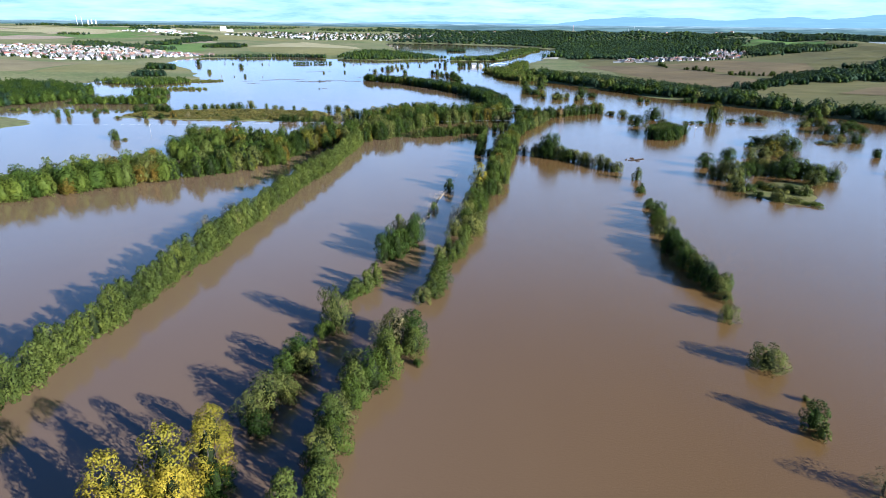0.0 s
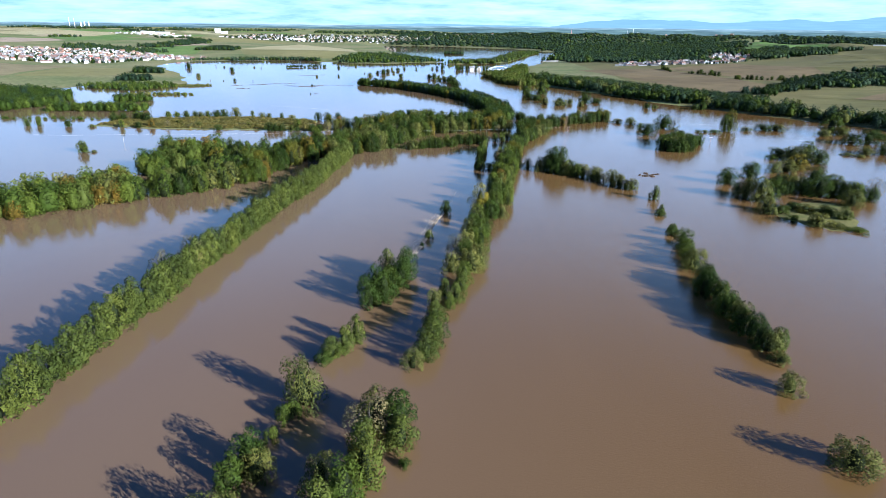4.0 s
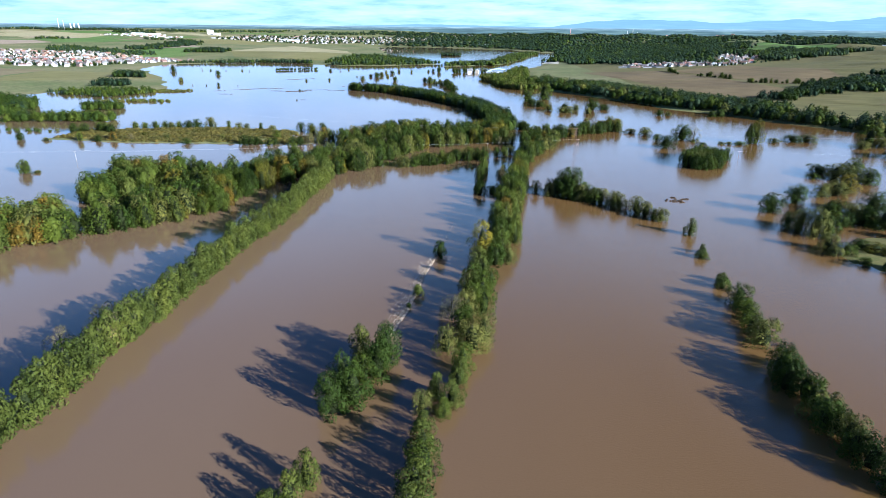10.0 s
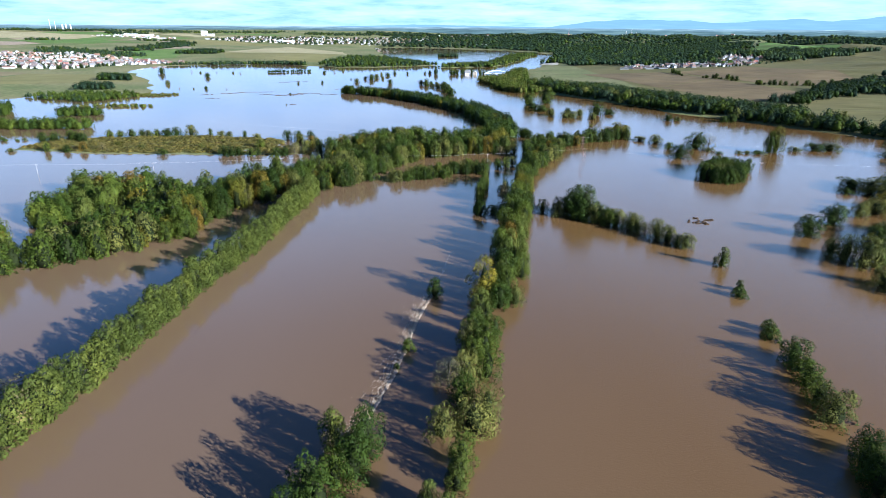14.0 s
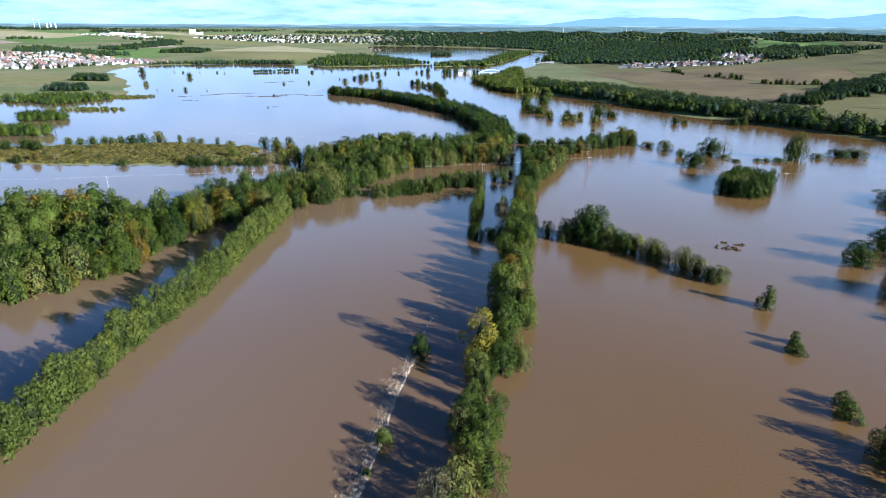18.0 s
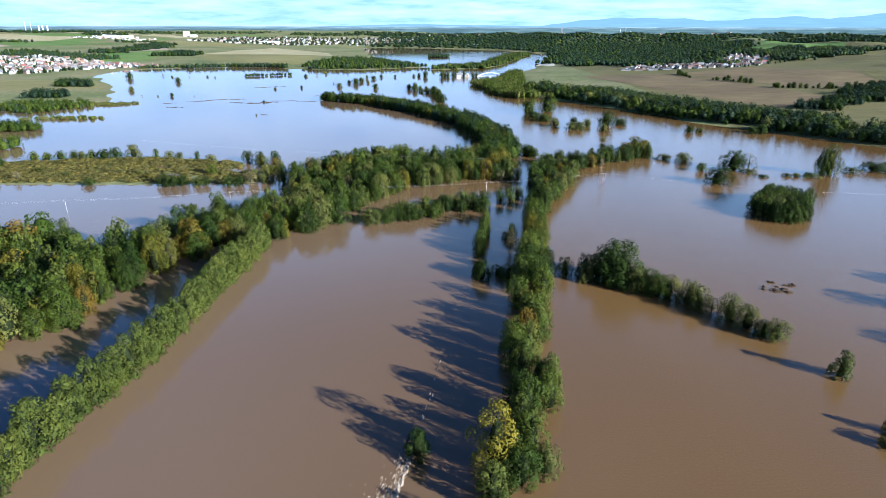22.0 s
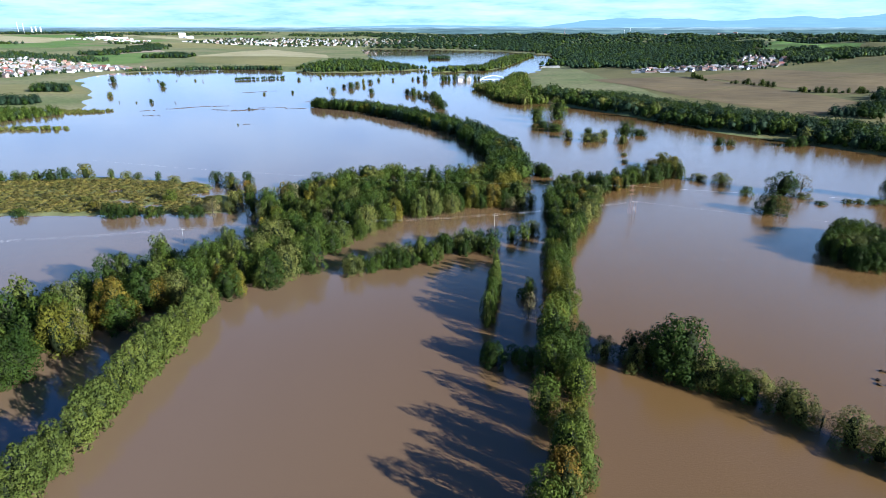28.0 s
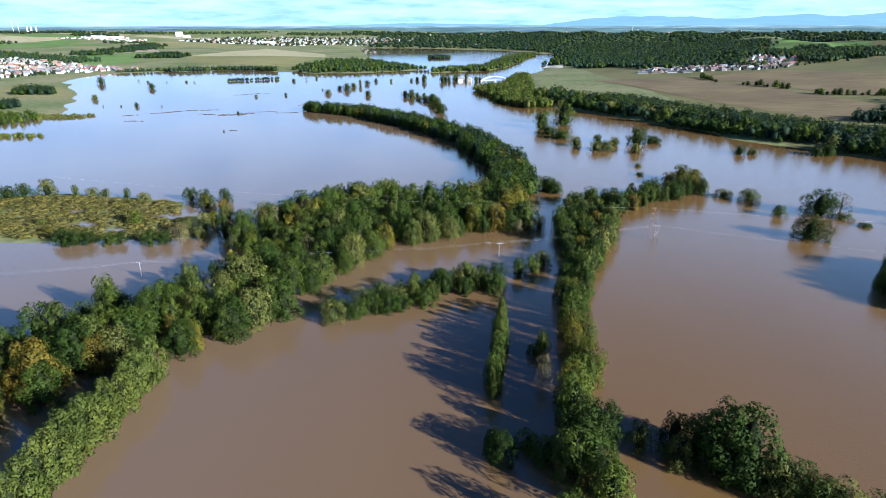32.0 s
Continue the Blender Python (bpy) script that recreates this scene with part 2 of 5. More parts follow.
def to_line(px, py, line, closed):
    """Distance from points to a polyline."""
    best = np.full(px.shape, 1e9)
    ends = line[1:] + line[:1] if closed else line[1:]
    for (ax, ay), (bx, by) in zip(line, ends):
        dx, dy = bx - ax, by - ay
        u = np.clip(((px - ax) * dx + (py - ay) * dy) / (dx * dx + dy * dy), 0, 1)
        best = np.minimum(best, np.hypot(px - ax - u * dx, py - ay - u * dy))
    return best


def inside(px, py, poly):
    odd = np.zeros(np.shape(px), bool)
    for (ax, ay), (bx, by) in zip(poly, poly[1:] + poly[:1]):
        if ay != by:
            odd ^= ((ay > py) != (by > py)) & (px < (bx - ax) * (py - ay) / (by - ay) + ax)
    return odd


def smooth(v):
    v = np.clip(v, 0, 1)
    return v * v * (3 - 2 * v)


def height(px, py):
    """The ground's height at points of the plan; the flood stands at 0."""
    px, py = np.asarray(px, float), np.asarray(py, float)
    d = to_line(px, py, SHORE, False) * np.where(inside(px, py, LAND), 1, -1)
    d = d + 9 * np.sin(px * 0.031 + 1.1 * np.sin(py * 0.021)) * np.cos(py * 0.027 + 0.4) + 5 * np.sin(px * 0.083 + py * 0.071)
    right = np.interp(d, [-60, 0, 20, 140, 400, 640, 720, 860, 1200, 3000], [-3, 0, 2.5, 6, 17, 27, 34, 50, 54, 56])
    left = np.interp(d, [-60, 0, 50, 300, 600, 1200, 2500, 4000], [-3, 0, 1.5, 5, 14, 32, 56, 66])
    w = smooth((px + 350) / 600)
    z = right * w + left * (1 - w)
    r = np.hypot(px, py - 200)
    z = z + np.where(d > 0, smooth((r - 3300) / 1400) * (60 + 26 * (1 - smooth((px + 700) / 900)) - z) * 0.93, 0) * smooth(d / 200)
    roll = np.sin(px * 0.0061 + 1.3) * np.cos(py * 0.0047) + 0.5 * np.sin(px * 0.013 + py * 0.011)
    z = z + 2.2 * roll * smooth((d - 60) / 300)
    fold = np.sin(px * 0.017 + py * 0.006) * np.sin(py * 0.013 - px * 0.004 + 0.6)
    z = z + 11.0 * fold * smooth((d - 700) / 250) * smooth((px - 100) / 300)
    z = z + 13 * np.exp(-((px + 560) ** 2 + (py - 2330) ** 2) / 260.0 ** 2) * smooth(d / 120)
    z = z + 17 * np.exp(-((px - 800) ** 2 + (py - 2060) ** 2) / 190.0 ** 2)
    for poly, top in LOW_GROUND:
        e = to_line(px, py, poly, True) * np.where(inside(px, py, poly), 1, -1)
        z = np.maximum(z, np.interp(e, [-12, 0, 8], [-3, 0, top]))
    for cx, cy, rx, ry in POOLS:
        z = z - 1.6 * np.exp(-(((px - cx) / rx) ** 2 + ((py - cy) / ry) ** 2))
    return z


def mesh_from(name, verts, faces, mat):
    me = bpy.data.meshes.new(name)
    me.from_pydata(verts.tolist() if isinstance(verts, np.ndarray) else verts, [], faces.tolist() if isinstance(faces, np.ndarray) else faces)
    me.materials.append(mat)
    me.update()
    return me


def quads(nx, ny):
    i, j = np.meshgrid(np.arange(nx - 1), np.arange(ny - 1), indexing="ij")
    a = (i * ny + j).ravel()
    return np.stack([a, a + ny, a + ny + 1, a + 1], 1)


def build_ground():
    gx = np.r_[np.linspace(-4750, -1500, 50)[:-1], np.linspace(-1500, -720, 50)[:-1], np.arange(-720, 720, 9), np.linspace(720, 1500, 50)[:-1], np.linspace(1500, 4750, 50)]
    gy = np.r_[np.linspace(-4500, -300, 30)[:-1], np.arange(-300, 1500, 10), np.linspace(1500, 3000, 80)[:-1], np.linspace(3000, 4950, 60)]
    px, py = np.meshgrid(gx, gy, indexing="ij")
    v = np.stack([px, py, height(px, py)], -1).reshape(-1, 3)
    f = quads(len(gx), len(gy))
    mid = v[f].mean(1)
    f = f[np.hypot(mid[:, 0], mid[:, 1] - 200) < 4730]
    ob = new("ground", mesh_from("ground", v, f, MEADOW))
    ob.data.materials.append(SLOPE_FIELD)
    ob.data.materials.append(REEDS)
    for p in ob.data.polygons:
        p.use_smooth = True
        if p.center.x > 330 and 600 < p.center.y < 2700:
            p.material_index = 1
        elif 150 < p.center.x < 320 and 340 < p.center.y < 520:
            p.material_index = 2
    return tagged(ob, "broad farmland rising gently from the flooded river valley", "ground", kind="structure")


build_ground()
a = np.linspace(0, 2 * np.pi, 129)[:-1]
disc = np.stack([4725 * np.cos(a), 200 + 4725 * np.sin(a), 0 * a], 1)
tagged(new("water", mesh_from("water", disc, [list(range(128))], WATER)), "muddy brown flood water with a faint wind ripple", "water", kind="structure")


# ---- trees ----
def ico(level):
    bm = bmesh.new()
    bmesh.ops.create_icosphere(bm, subdivisions=level, radius=1.0)
    v = np.array([p.co[:] for p in bm.verts])
    f = np.array([[p.index for p in q.verts] for q in bm.faces])
    bm.free()
    return v, f


ICO0, ICO1 = ico(1), ico(2)


def crown_arrays(seed, h, w, low, lobes, leaves, leaf, shape="round", ball=ICO1, core=0.62):
    """Vertices and faces of a crown: a lumpy heart, painted as inner shade on planted trees, and small boughs of leaf
    sprays that make its uneven outline.
    """
    rng = np.random.default_rng(seed)
    z0, zh = low * h, h * (1 - low)

    def envelope(u):
        if shape == "tall":
            return (0.50 + 0.50 * np.sin(np.pi * np.clip(u * 0.86 + 0.14, 0, 1))) * (1 - 0.72 * u ** 3.2)
        if shape == "cone":
            return 1.05 - 0.88 * u
        if shape == "bush":
            return np.sqrt(np.clip(1 - (u * 0.97) ** 2.2, 0.02, 1))
        return np.sqrt(np.clip(1 - (2 * u - 0.74) ** 2 / 1.60, 0.04, 1))

    lean = rng.normal(0, 0.05 * w, 2)
    wobble, phase = rng.uniform(0.08, 0.2), rng.uniform(0, 6.3, 2)
    bv, bf = ball
    u = np.clip((bv[:, 2] + 1) / 2, 0, 1)
    side_way = np.arctan2(bv[:, 1], bv[:, 0])
    r = 0.5 * w * envelope(u) * core * (1 + 0.18 * np.sin(3 * side_way + phase[0]) + rng.uniform(-0.16, 0.16, len(bv)))
    r = r * np.clip(np.hypot(bv[:, 0], bv[:, 1]) * 1.6, 0, 1)
    heart = np.stack([r * np.cos(side_way) + lean[0] * u, r * np.sin(side_way) + lean[1] * u, z0 + zh * (0.04 + 0.84 * u)], 1)
    u = np.clip((np.arange(lobes) + 0.5) / lobes + rng.normal(0, 0.03, lobes), 0.03, 0.97)
    env = envelope(u)
    ang = np.arange(lobes) * 2.399 + rng.normal(0, 0.3, lobes)
    rim = 1 + wobble * np.sin(2 * ang + phase[0]) + 0.6 * wobble * np.sin(5 * ang + 7 * u + phase[1])
    rad = 0.5 * w * env * rim * rng.uniform(0.50, 0.94, lobes)
    size = w * (0.085 + 0.085 * env) * rng.uniform(0.75, 1.35, lobes) * (30.0 / lobes) ** 0.4
    c = np.stack([rad * np.cos(ang) + lean[0] * u, rad * np.sin(ang) + lean[1] * u, z0 + zh * u], 1)
    c[:, 2] = np.clip(c[:, 2], z0 + 0.15 * size, h - 0.6 * size)
    pick = rng.choice(lobes, leaves, p=size ** 2 / (size ** 2).sum())
    way = rng.normal(0, 1, (leaves, 3))
    way[:, :2] += 0.45 * np.stack([np.cos(ang[pick]), np.sin(ang[pick])], 1)
    way[:, 2] += 0.35
    way /= np.linalg.norm(way, axis=1)[:, None]
    tallness = (1, 1, 1.0 if shape == "bush" else 1.3)
    at = c[pick] + way * tallness * (size[pick] * rng.triangular(0.68, 1.0, 1.18, leaves))[:, None]
    out = way + rng.normal(0, 0.32, (leaves, 3))
    out /= np.linalg.norm(out, axis=1)[:, None]
    side = np.cross(out, rng.normal(0, 1, (leaves, 3)))
    side /= np.linalg.norm(side, axis=1)[:, None]
    tip = np.cross(out, side)
    s = (leaf * rng.uniform(0.6, 1.35, leaves))[:, None]
    q = np.stack([at - tip * s - side * s * 0.55, at - tip * s * 0.6 + side * s * 0.95, at + tip * s + out * s * 0.2], 1).reshape(-1, 3)
    fq = np.arange(3 * leaves).reshape(-1, 3) + len(bv)
    away = at - (lean[0] * 0.5, lean[1] * 0.5, z0 + 0.4 * zh)
    away /= np.linalg.norm(away, axis=1)[:, None]
    soft = 0.72 * way + 0.18 * away + 0.55 * out + rng.normal(0, 0.10, (leaves, 3))
    soft /= np.linalg.norm(soft, axis=1)[:, None]
    normals = np.concatenate([bv, np.repeat(soft, 3, axis=0)])
    return np.concatenate([heart, q]), bf.tolist(), fq.tolist(), normals


def trunk_arrays(seed, h, thick, limbs, reach):
    rng = np.random.default_rng(seed + 900)
    verts, faces = [], []

    def tube(a, b, ra, rb, sides=6):
        a, b = np.array(a, float), np.array(b, float)
        d = (b - a) / np.linalg.norm(b - a)
        s = np.cross(d, (0.3, 0.8, 0.1))
        s /= np.linalg.norm(s)
        t = np.cross(d, s)
        start = len(verts)
        for p, r in ((a, ra), ((a + b) / 2 + rng.normal(0, 0.3 * ra, 3), (ra + rb) / 2), (b, rb)):
            for k in range(sides):
                g = 2 * np.pi * k / sides
                verts.append((p + r * (np.cos(g) * s + np.sin(g) * t)).tolist())
        for ring in range(2):
            for k in range(sides):
                o, n = start + ring * sides, (k + 1) % sides
                faces.append((o + k, o + n, o + sides + n, o + sides + k))

    fork = 0.45 * h
    tube((0, 0, -3.6), (0.1, 0, fork), thick, 0.65 * thick, 7)
    tube((0.1, 0, fork), (rng.normal(0, 0.3), rng.normal(0, 0.3), 0.9 * h), 0.62 * thick, 0.12 * thick)
    for k in range(limbs):
        g, z = 2.4 * k + rng.uniform(0, 0.6), fork * rng.uniform(0.5, 1.2)
        tube((0, 0, z), (reach * np.cos(g), reach * np.sin(g), z + 0.3 * h * rng.uniform(0.5, 1.1)), 0.35 * thick, 0.07 * thick, 5)
    return verts, faces


# kind: leaves, height, width, low edge, shape, near lobes, near leaves, spray size
KINDS = {
    "alder_tree": ("alder", 12.0, 8.6, 0.0, "tall", 15, 820, 0.50),
    "oak_tree": ("oak", 15.0, 12.0, 0.0, "round", 17, 1000, 0.60),
    "willow_tree": ("willow", 9.5, 10.5, 0.0, "bush", 14, 900, 0.46),
    "ash_tree": ("mixed", 13.0, 9.6, 0.0, "round", 14, 880, 0.52),
    "maple_tree": ("autumn", 12.0, 9.0, 0.0, "round", 13, 820, 0.50),
    "forest_tree": ("forest", 14.0, 10.5, 0.0, "round", 15, 900, 0.55),
    "poplar_tree": ("yellow", 18.0, 11.0, 0.0, "tall", 18, 1250, 0.44),
    "dying_tree": ("dead", 10.0, 7.0, 0.15, "tall", 5, 420, 0.34),
    "bush": ("mixed", 4.5, 6.0, 0.0, "bush", 9, 460, 0.40),
    "willow_bush": ("willow", 4.5, 6.0, 0.0, "bush", 9, 460, 0.38),
    "young_spruce": ("alder", 8.5, 5.5, 0.0, "cone", 12, 520, 0.40),
}
LABELS = {
    "alder_tree": "leafy green alder standing in the flood water",
    "oak_tree": "broad dark-green oak standing in the flood water",
    "willow_tree": "round grey-green willow with its crown on the water",
    "ash_tree": "mid-green ash with a full uneven crown",
    "maple_tree": "maple turning olive and brown in early autumn",
    "forest_tree": "dark green forest tree on the river hills",
    "poplar_tree": "tall yellow autumn poplar above the flooded lane",
    "dying_tree": "half-bare dying tree with dry grey twigs",
    "bush": "low green bush half drowned in the flood",
    "willow_bush": "small grey-green willow bush in the water",
    "young_spruce": "pointed young green tree rising from the water",
}
TREE_MESH = {}


def tree_meshes(kind, near, variant):
    key = (kind, near, variant)
    if key not in TREE_MESH:
        leaf, h, w, low, shape, lobes, leaves, spray = KINDS[kind]
        seed = sorted(KINDS).index(kind) * 50 + variant * 7 + (0 if near else 3)
        if near:
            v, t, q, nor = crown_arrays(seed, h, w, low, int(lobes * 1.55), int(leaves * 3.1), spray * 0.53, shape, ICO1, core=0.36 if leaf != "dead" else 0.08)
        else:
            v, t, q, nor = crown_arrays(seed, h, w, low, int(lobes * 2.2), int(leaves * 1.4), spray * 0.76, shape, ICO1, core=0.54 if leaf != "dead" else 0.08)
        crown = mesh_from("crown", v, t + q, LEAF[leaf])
        crown.materials.append(SHADED_TWIGS)
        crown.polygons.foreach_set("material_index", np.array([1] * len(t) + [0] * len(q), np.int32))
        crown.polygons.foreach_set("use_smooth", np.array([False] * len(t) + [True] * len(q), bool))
        crown.normals_split_custom_set_from_vertices(nor.tolist())
        tv, tf = trunk_arrays(seed, h, 0.035 * h, 5 if near else 3, 0.28 * w)
        TREE_MESH[key] = (crown, mesh_from("trunk", tv, tf, BARK))
    return TREE_MESH[key]


rnd = random.Random(11)


def plant(kind, x, y, h=None, w=None, near=True, group="", label="", z=None, variant=None, name=""):
    """One tree: an Empty at its foot with a trunk and a crown."""
    crown, trunk = tree_meshes(kind, near, rnd.randrange(4) if variant is None else variant)
    _, h0, w0 = KINDS[kind][:3]
    h = h or h0 * rnd.uniform(0.85, 1.15)
    w = w or w0 * (h / h0) ** 0.7 * rnd.uniform(0.88, 1.15)
    z = max(0.0, float(height(x, y))) if z is None else z
    if z < 0.3:
        z, h = z - 0.08 * h, 1.08 * h
    top = new(name or kind)
    top.empty_display_size = 0.5
    top.matrix_basis = pose(x, y, z, 0, 0, rnd.uniform(0, 360)) @ Matrix.Diagonal((w / w0, w / w0, h / h0, 1))
    for name, me in (("trunk", trunk), ("crown", crown)):
        new(name, me).parent = top
    return tagged(top, label or LABELS[kind], "bush" if "bush" in kind else "tree", group)


def choose(mix):
    return rnd.choices([k for k, _ in mix], [p for _, p in mix])[0]


def along(line, step):
    """Points every step metres along a line, with the way there."""
    left = 0.0
    for (ax, ay), (bx, by) in zip(line, line[1:]):
        d = math.hypot(bx - ax, by - ay)
        while left < d:
            u = left / d
            yield ax + u * (bx - ax), ay + u * (by - ay), (bx - ax) / d, (by - ay) / d
            left += step
        left -= d


def tree_row(line, step, width, mix, size, group, near=True, gaps=0.0, fat=1.0):
    for x, y, dx, dy in along(line, step):
        if rnd.random() < gaps:
            continue
        s, o = rnd.uniform(-0.5, 0.5) * width, rnd.uniform(-0.3, 0.3) * step
        h = rnd.uniform(*size)
        kind = choose(mix)
        plant(kind, x - dy * s + dx * o, y + dx * s + dy * o, h, KINDS[kind][2] * (h / KINDS[kind][1]) ** 0.75 * rnd.uniform(0.88, 1.14) * fat, near, group)


def spots(poly, step, jitter=0.42):
    """Loose even spread of points in an outline."""
    xs, ys = [p[0] for p in poly], [p[1] for p in poly]
    got, row, y = [], 0, min(ys)
    while y < max(ys):
        x = min(xs) + (row % 2) * step / 2
        while x < max(xs):
            got.append((x + rnd.uniform(-jitter, jitter) * step, y + rnd.uniform(-jitter, jitter) * step))
            x += step
        y += step * 0.87
        row += 1
    p = np.array(got)
    keep = inside(p[:, 0], p[:, 1], poly)
    return [tuple(q) for q, k in zip(got, keep) if k]


def ragged(poly, step, wander):
    """Points in an outline whose edge wanders, with a few gaps."""
    xs, ys = [p[0] for p in poly], [p[1] for p in poly]
    frame_poly = [(min(xs) - wander, min(ys) - wander), (max(xs) + wander, min(ys) - wander), (max(xs) + wander, max(ys) + wander), (min(xs) - wander, max(ys) + wander)]
    p = np.array(spots(frame_poly, step))
    k = 2.2 / wander
    wx = p[:, 0] + wander * 0.6 * (np.sin(p[:, 1] * k * 0.7 + 1) + 0.6 * np.sin(p[:, 0] * k * 1.7 + p[:, 1] * k))
    wy = p[:, 1] + wander * 0.6 * (np.sin(p[:, 0] * k * 0.8) + 0.6 * np.sin(p[:, 1] * k * 1.5 - p[:, 0] * k * 1.1 + 2))
    gap = np.sin(p[:, 0] * k * 1.3 + 2) * np.sin(p[:, 1] * k * 1.2 + 0.7) > 0.86
    return [tuple(v) for v in p[inside(wx, wy, poly) & ~gap]]


def wood(poly, step, mix, size, group, near=False, skip=()):
    for x, y in spots(poly, step):
        if any(inside(np.array(x), np.array(y), s) for s in skip):
            continue
        h = rnd.uniform(*size)
        kind = choose(mix)
        plant(kind, x, y, h, KINDS[kind][2] * (h / KINDS[kind][1]) ** 0.7 * rnd.uniform(0.80, 1.16), near, group)


def tri_mesh(name, v, f, mats, index):
    me = bpy.data.meshes.new(name)
    me.vertices.add(len(v))
    me.vertices.foreach_set("co", np.ascontiguousarray(v, np.float32).ravel())
    me.loops.add(3 * len(f))
    me.loops.foreach_set("vertex_index", np.ascontiguousarray(f, np.int32).ravel())
    me.polygons.add(len(f))
    me.polygons.foreach_set("loop_start", np.arange(len(f), dtype=np.int32) * 3)
    for m in mats:
        me.materials.append(m)
    me.polygons.foreach_set("material_index", np.ascontiguousarray(index, np.int32))
    me.update(calc_edges=True)
    me.validate()
    return me


MASS_CACHE = {}


def mass_crown(kind, level, variant):
    """Triangles of a crown for woods that stay far off; level 0 is the finest."""
    key = (kind, level, variant)
    if key not in MASS_CACHE:
        leaf, h, w, low, shape, lobes, leaves, spray = KINDS[kind]
        n, m, s, ball = ((26, 1000, 0.78, ICO1), (18, 340, 1.2, ICO1), (13, 160, 1.55, ICO0), (7, 36, 2.1, ICO0))[level]
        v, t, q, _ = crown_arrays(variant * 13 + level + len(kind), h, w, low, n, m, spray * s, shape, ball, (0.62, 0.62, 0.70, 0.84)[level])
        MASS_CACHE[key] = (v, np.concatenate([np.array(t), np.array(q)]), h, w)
    return MASS_CACHE[key]


def woodland(name, places, mix, size, level, label, category="trees", fat=1.0):
    """Many trees that nobody could count, joined into one object."""
    places = np.array(places, float)
    ground = np.maximum(height(places[:, 0], places[:, 1]), 0)
    vs, fs, ms, base = [], [], [], 0
    names = [k for k, _ in mix]
    for (x, y), z in zip(places, ground):
        k = choose(mix)
        v, f, h0, w0 = mass_crown(k, level, rnd.randrange(5))
        h = rnd.uniform(*size)
        sw = (h / h0) ** 0.8 * rnd.uniform(0.85, 1.2) * fat
        g = rnd.uniform(0, 6.283)
        c, s = math.cos(g) * sw, math.sin(g) * sw
        vs.append(np.stack([v[:, 0] * c - v[:, 1] * s + x, v[:, 0] * s + v[:, 1] * c + y, v[:, 2] * h / h0 + z - 0.3], 1))
        fs.append(f + base)
        ms.append(np.full(len(f), names.index(k)))
        base += len(v)
    ob = new(name, tri_mesh(name, np.concatenate(vs), np.concatenate(fs), [LEAF[KINDS[k][0]] for k in names], np.concatenate(ms)))
    return tagged(ob, label, category, kind="stuff")


GREEN_MIX = [("ash_tree", 5), ("alder_tree", 3), ("oak_tree", 3), ("maple_tree", 1.2), ("willow_tree", 0.8)]
WOOD_MIX = [("ash_tree", 5), ("alder_tree", 3.5), ("oak_tree", 3), ("maple_tree", 1.6), ("willow_tree", 0.7), ("poplar_tree", 0.2), ("dying_tree", 0.25)]
ROW_MIX = [("ash_tree", 4), ("alder_tree", 3), ("maple_tree", 1.6), ("oak_tree", 1.6), ("willow_tree", 0.8)]

# the clipped-looking hedgerow of alders beside the field
tree_row([(-140.5, 100), (-137, 143), (-133, 183), (-129, 227), (-123.5, 291), (-118, 350), (-114, 400), (-107.5, 450), (-104, 500), (-101.5, 560)],
         4.6, 2.6, [("alder_tree", 1)], (11.5, 15.8), "alders of the long hedgerow", fat=0.98)
plant("dying_tree", -126, 303, 14.5, 12, True, "alders of the long hedgerow")
plant("dying_tree", -127, 310, 13.5, 11, True, "alders of the long hedgerow")
plant("dying_tree", -137, 296, 11.0, 8, True, "alders of the long hedgerow")

# the tree row of the flooded lane
LANE = "trees along the flooded lane"
tree_row([(-45, 40), (-38, 90), (-34, 119), (-30, 140), (-26, 156)], 6.1, 8.5, [("ash_tree", 3), ("alder_tree", 4), ("willow_tree", 1)], (8.2, 14.0), LANE, fat=0.95)
for kind, x, y, h, w in (("ash_tree", -26, 160, 13.0, 10.2), ("alder_tree", -22, 167, 13.4, 10.2), ("willow_tree", -34, 166, 9.2, 8.4), ("alder_tree", -24, 176, 12.6, 9.3), ("maple_tree", -25, 170, 8.4, 7.4), ("dying_tree", -24, 186, 11.8, 11.2), ("willow_tree", -23, 190, 10.9, 12.1), ("ash_tree", -16, 189, 12.2, 10.2), ("alder_tree", -15, 182, 10.1, 8.4), ("bush", -13, 174, 2.1, 3.3),
                         ("willow_tree", -15, 222, 6.8, 7.4), ("alder_tree", -11, 228, 9.7, 8.4), ("alder_tree", -10, 236, 10.4, 9.3), ("ash_tree", -8, 244, 9.7, 8.4), ("alder_tree", -9, 252, 10.1, 8.4), ("willow_tree", -10, 270, 7.6, 6.5)):
    plant(kind, x, y, h, w, True, LANE)
tree_row([(-6, 262), (-3, 280), (-1, 296)], 5.5, 7.5, [("ash_tree", 3), ("alder_tree", 4)], (6.1, 10.9), LANE, fat=0.92)
for kind, x, y, h, w in (("willow_tree", -4, 306, 9.2, 9.3), ("willow_tree", 6, 308, 10.9, 13.0), ("willow_tree", 9, 314, 10.5, 10.2), ("oak_tree", 2, 320, 10.9, 9.3), ("dying_tree", -2, 330, 10.5, 8.4), ("willow_tree", 3, 333, 11.3, 10.2)):
    plant(kind, x, y, h, w, True, LANE)
tree_row([(7, 338), (9, 352), (12, 366), (15, 378)], 5.3, 8.5, [("ash_tree", 3), ("alder_tree", 3), ("willow_tree", 1.6)], (7.0, 13.0), LANE, fat=0.92)
plant("willow_tree", 5, 355, 10.5, 8.5, True, LANE, "grey-green willow leaning over the flooded lane")
plant("alder_tree", 10, 383, 11.5, 8.5, True, LANE)
